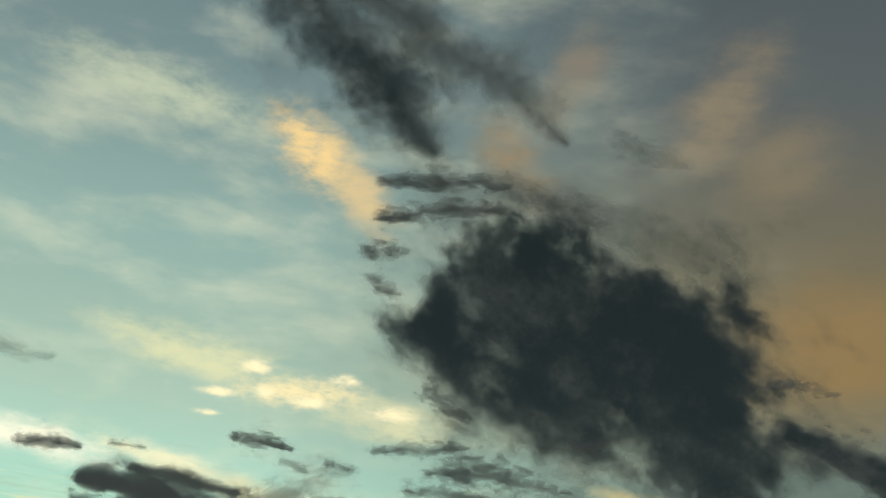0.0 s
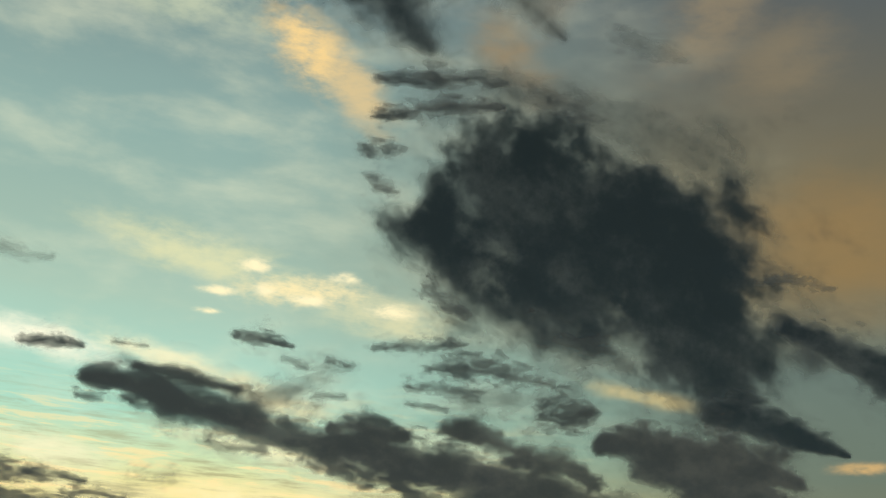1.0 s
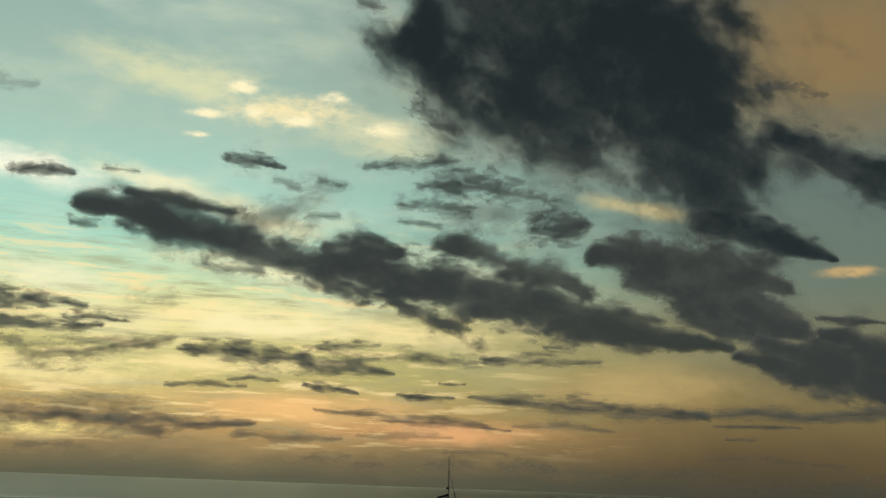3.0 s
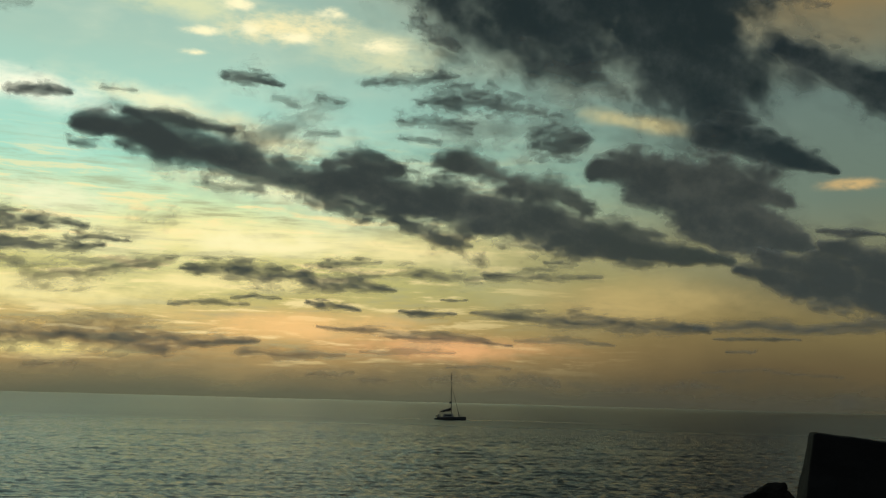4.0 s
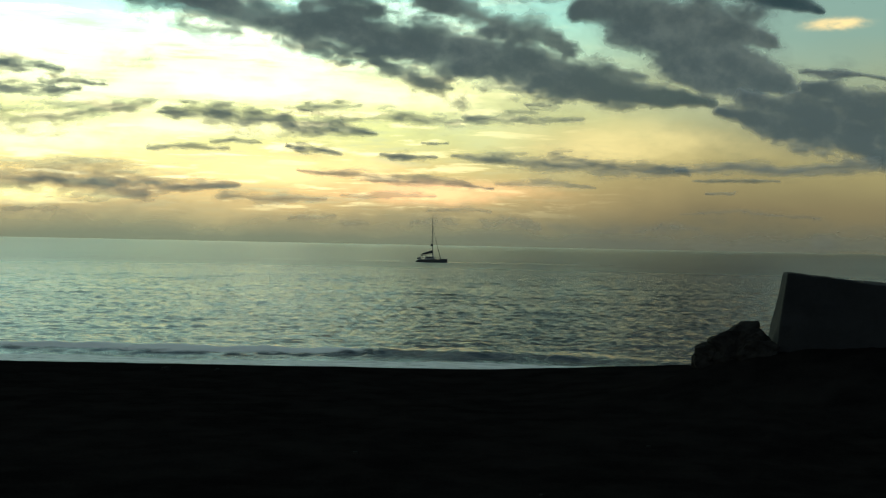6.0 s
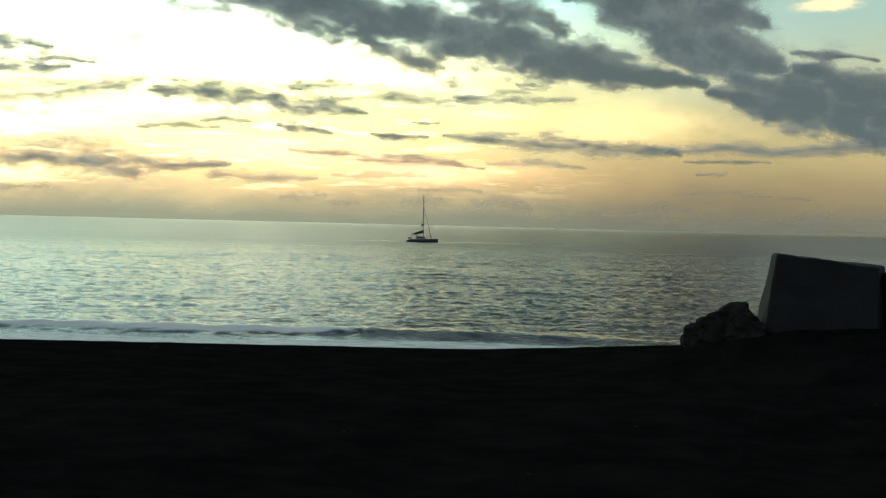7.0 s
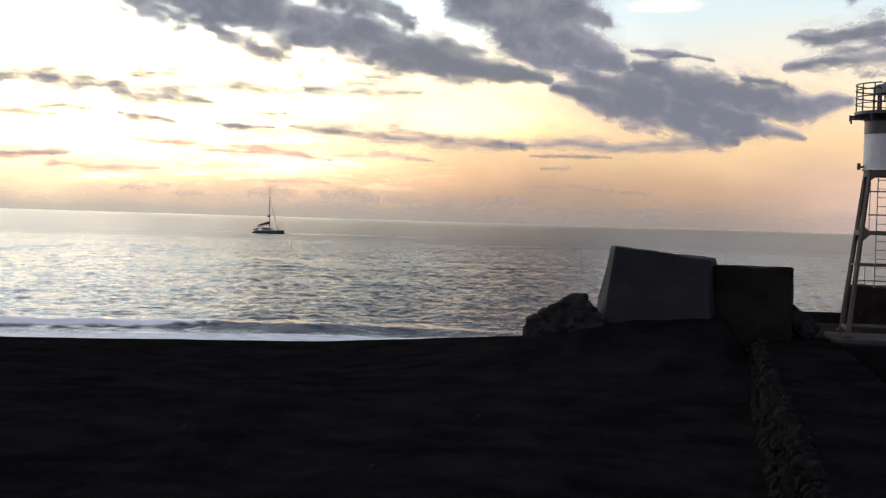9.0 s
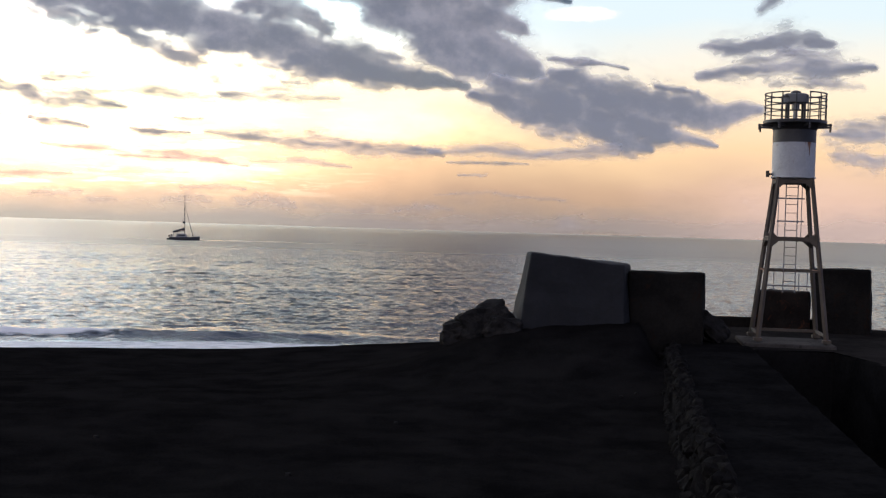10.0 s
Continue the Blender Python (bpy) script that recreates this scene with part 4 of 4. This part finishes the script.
cloud("heavy_cloud", "heavy rounded dark grey cloud", 1.3, [
    (1, [(7.4, 11.1, 0.54), (9.3, 11.1, 0.98), (11.2, 10.7, 1.20), (13.0, 10.4, 1.25), (14.8, 9.9, 0.98), (16.2, 9.5, 0.38)]),
    (1, [(9.3, 10.2, 0.71), (11.5, 9.4, 1.03), (13.6, 8.9, 1.25), (15.6, 8.3, 0.92), (17.0, 7.5, 0.38)]),
    (0.9, [(11.6, 8.4, 0.54), (13.6, 7.7, 0.71), (15.6, 7.3, 0.49)]),
    (0.9, [(12.9, 9.8, 1.36), (14.5, 8.8, 1.22), (16.2, 7.9, 0.65), (17.3, 7.4, 0.27)]),
], dense=3.0, stretch=0.6, torn=0.45, slope=1.4)
cloud("trailing_cloud", "grey trailing cloud bank low over the sea", 1.2, [
    (1, [(13.9, 6.5, 0.27), (15.4, 6.1, 0.65), (17.6, 5.5, 0.92), (19.8, 5.0, 0.98), (21.4, 4.4, 0.65), (22.5, 4.0, 0.19)]),
    (1, [(17.7, 7.6, 0.24), (19.3, 7.1, 0.65), (21.3, 6.3, 0.98), (23.4, 5.7, 0.98), (25.5, 5.6, 0.71), (27.4, 5.9, 0.33)]),
    (0.8, [(21.6, 5.1, 0.65), (23.7, 4.7, 0.49), (25.5, 4.2, 0.11)]),
    (0.7, [(17.7, 8.2, 0.11), (19.7, 8.1, 0.14), (21.3, 7.8, 0.08)]),
    (0.65, [(22.6, 7.0, 0.11), (24.6, 6.7, 0.14)]),
    (0.95, [(15.1, 7.0, 0.44), (17.0, 6.6, 0.71), (19.5, 6.0, 0.98), (21.9, 5.2, 0.98), (23.5, 4.6, 0.49)]),
], dense=2.8, stretch=0.5, torn=0.5, slope=1.4)
cloud("beacon_cloud", "grey ragged cloud high beside the beacon", 0.8, [
    (0.85, [(24.6, 8.8, 0.13), (26.4, 8.7, 0.51), (28.7, 8.9, 0.62), (30.6, 8.7, 0.22)]),
    (0.9, [(24.6, 7.4, 0.16), (26.2, 7.7, 0.44), (28.8, 7.9, 0.75), (30.7, 7.8, 0.53), (32.3, 7.8, 0.16)]),
    (0.5, [(29.8, 7.2, 0.25), (31.9, 6.9, 0.16)]),
    (0.55, [(27.3, 10.4, 0.22), (28.0, 11.0, 0.38)]),
    (0.9, [(30.5, 4.9, 0.38), (32.1, 4.8, 0.56), (33.7, 4.7, 0.62)]),
    (0.8, [(30.9, 3.8, 0.44), (33.0, 3.7, 0.56), (34.7, 3.6, 0.56)]),
], dense=2.0, split=True, stretch=0.4, torn=0.42, slope=1.2)
cloud("flat_cloud", "flat grey cloud bar in the yellow sky", 0.6, [
    (0.85, [(-22.1, 7.6, 0.47), (-20.2, 7.8, 0.44), (-18.7, 7.7, 0.34), (-16.9, 7.6, 0.14)]),
    (0.9, [(-22.0, 6.5, 0.55), (-19.9, 6.6, 0.44), (-17.9, 6.6, 0.34), (-16.1, 6.7, 0.14)]),
    (0.85, [(-17.7, 7.0, 0.20), (-16.4, 7.1, 0.28), (-15.0, 7.0, 0.14)]),
    (0.7, [(-21.5, 5.9, 0.41), (-19.6, 5.7, 0.20)]),
    (0.6, [(-19.5, 5.1, 0.51), (-17.3, 5.3, 0.61), (-15.1, 5.8, 0.47), (-12.8, 6.3, 0.20)]),
    (0.85, [(-12.5, 5.9, 0.20), (-10.4, 5.8, 0.44), (-8.3, 5.6, 0.51), (-5.8, 5.5, 0.47), (-3.9, 5.4, 0.34), (-2.4, 5.2, 0.10)]),
    (0.6, [(-6.7, 6.3, 0.14), (-4.5, 6.4, 0.24), (-3.1, 6.5, 0.14)]),
    (0.6, [(-4.0, 5.9, 0.20), (-1.8, 5.9, 0.34), (0.4, 5.8, 0.38), (2.6, 5.9, 0.28)]),
    (0.65, [(2.1, 5.9, 0.24), (4.8, 6.0, 0.30), (7.5, 6.0, 0.14)]),
], dense=1.8, split=True, stretch=0.28, torn=0.5, slope=1.0)
cloud("cloud_shred", "small flat cloud shred in the yellow sky", 0.5, [
    (0.5, [(4.9, 6.7, 0.09), (6.0, 6.7, 0.18)]),
    (0.6, [(-13.0, 4.2, 0.09), (-11.4, 4.3, 0.16), (-9.3, 4.3, 0.09)]),
    (0.75, [(-10.1, 4.6, 0.09), (-9.0, 4.7, 0.16), (-7.8, 4.6, 0.06)]),
    (0.8, [(-6.6, 4.5, 0.09), (-5.3, 4.4, 0.25), (-4.0, 4.2, 0.09)]),
    (0.8, [(-2.1, 4.2, 0.09), (-0.8, 4.1, 0.25), (0.6, 4.1, 0.09)]),
    (0.6, [(-0.1, 4.8, 0.06), (1.1, 4.8, 0.06)]),
    (0.6, [(12.8, 3.2, 0.06), (14.8, 3.2, 0.13), (16.7, 3.2, 0.06)]),
    (0.5, [(13.4, 2.6, 0.06), (14.7, 2.6, 0.09)]),
    (0.7, [(17.6, 8.2, 0.13), (18.9, 8.0, 0.18), (20.1, 8.0, 0.09)]),
], dense=1.9, split=True, stretch=0.3, torn=0.55, slope=1.2)
cloud("cloud_bar", "thin dark cloud bar low over the sea", 0.5, [
    (0.9, [(1.4, 4.2, 0.10), (3.7, 4.1, 0.31), (5.9, 3.9, 0.49), (8.0, 3.8, 0.49), (10.2, 3.7, 0.39), (12.5, 3.6, 0.18)]),
    (0.8, [(12.0, 3.7, 0.18), (14.8, 3.8, 0.31), (16.9, 3.6, 0.29), (18.8, 3.8, 0.29), (20.8, 3.9, 0.29)]),
    (0.8, [(-6.0, 3.3, 0.07), (-3.6, 3.2, 0.21), (-1.2, 3.0, 0.29), (1.0, 2.9, 0.21), (3.3, 2.7, 0.07)]),
    (0.55, [(3.5, 2.9, 0.10), (5.9, 3.0, 0.21), (8.2, 2.8, 0.07)]),
    (0.5, [(-3.9, 2.2, 0.10), (-1.7, 2.3, 0.18), (0.6, 2.3, 0.07)]),
    (0.45, [(0.2, 1.6, 0.10), (2.1, 1.7, 0.18), (3.2, 1.6, 0.07)]),
], dense=1.9, split=True, stretch=0.25, torn=0.3, slope=1.0)
cloud("low_cloud", "broad grey cloud low above the horizon", 0.6, [
    (0.85, [(-21.8, 2.6, 0.73), (-19.9, 2.6, 0.66), (-17.7, 2.5, 0.81), (-15.5, 2.5, 0.81), (-13.2, 2.5, 0.62), (-10.8, 2.5, 0.36), (-8.8, 2.6, 0.11)]),
    (0.65, [(-9.5, 2.0, 0.30), (-7.1, 2.0, 0.32), (-4.7, 2.0, 0.11)]),
], dense=1.9, split=True, stretch=0.28, torn=0.3, slope=1.0)
cloud("cumulus_cloud", "small mauve-grey cumulus low over the horizon", 0.4, [
    (0.42, [(-19.2, 1.2, 0.22), (-18.3, 1.3, 0.24), (-17.1, 1.3, 0.19)]),
    (0.42, [(-6.3, 1.1, 0.16), (-5.0, 1.2, 0.24), (-4.3, 1.2, 0.14)]),
    (0.35, [(-3.8, 0.9, 0.19), (-2.7, 0.9, 0.19)]),
    (0.4, [(-0.5, 1.0, 0.19), (0.5, 1.1, 0.27), (1.6, 1.0, 0.16)]),
    (0.42, [(2.9, 1.0, 0.22), (4.2, 1.1, 0.27), (5.6, 0.9, 0.16)]),
    (0.3, [(6.1, 0.9, 0.16), (7.7, 0.8, 0.22), (9.3, 0.8, 0.14)]),
    (0.35, [(10.1, 0.8, 0.16), (12.0, 1.0, 0.22), (13.1, 0.9, 0.11)]),
    (0.35, [(12.3, 1.6, 0.05), (15.0, 1.8, 0.11), (16.6, 1.6, 0.08), (18.5, 1.5, 0.08)]),
], dense=1.5, split=True, stretch=0.5, torn=0.35, slope=0.9)


# ---- stones set in the jetty face ----
pick = random.Random(5)
shapes = []
for k in range(6):
    bm = bmesh.new()
    bmesh.ops.create_icosphere(bm, subdivisions=1, radius=1.0)
    for v in bm.verts:
        v.co *= pick.uniform(0.78, 1.15)
        v.co.z *= 0.8
    me = bpy.data.meshes.new("stone")
    bm.to_mesh(me)
    bm.free()
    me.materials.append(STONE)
    shapes.append(me)
u = 15.0
count = 0
while u < 41 and count < 295:
    for row in range(-1, 4):
        z = TOP - 0.06 - max(row, -0.1) * 0.34 + pick.uniform(-0.06, 0.06)
        s = pick.uniform(0.13, 0.30)
        ob = new("stone", pick.choice(shapes))
        ob.matrix_world = Matrix.Translation(jetty_place(u + pick.uniform(-0.12, 0.12), 1.62 - row * 0.13, z)) @ Euler((pick.uniform(0, 6), pick.uniform(0, 6), pick.uniform(0, 6))).to_matrix().to_4x4() @ Matrix.Diagonal((s, s * 0.9, s * 0.8, 1))
        ob.parent = wall
        count += 1
    u += pick.uniform(0.36, 0.5)
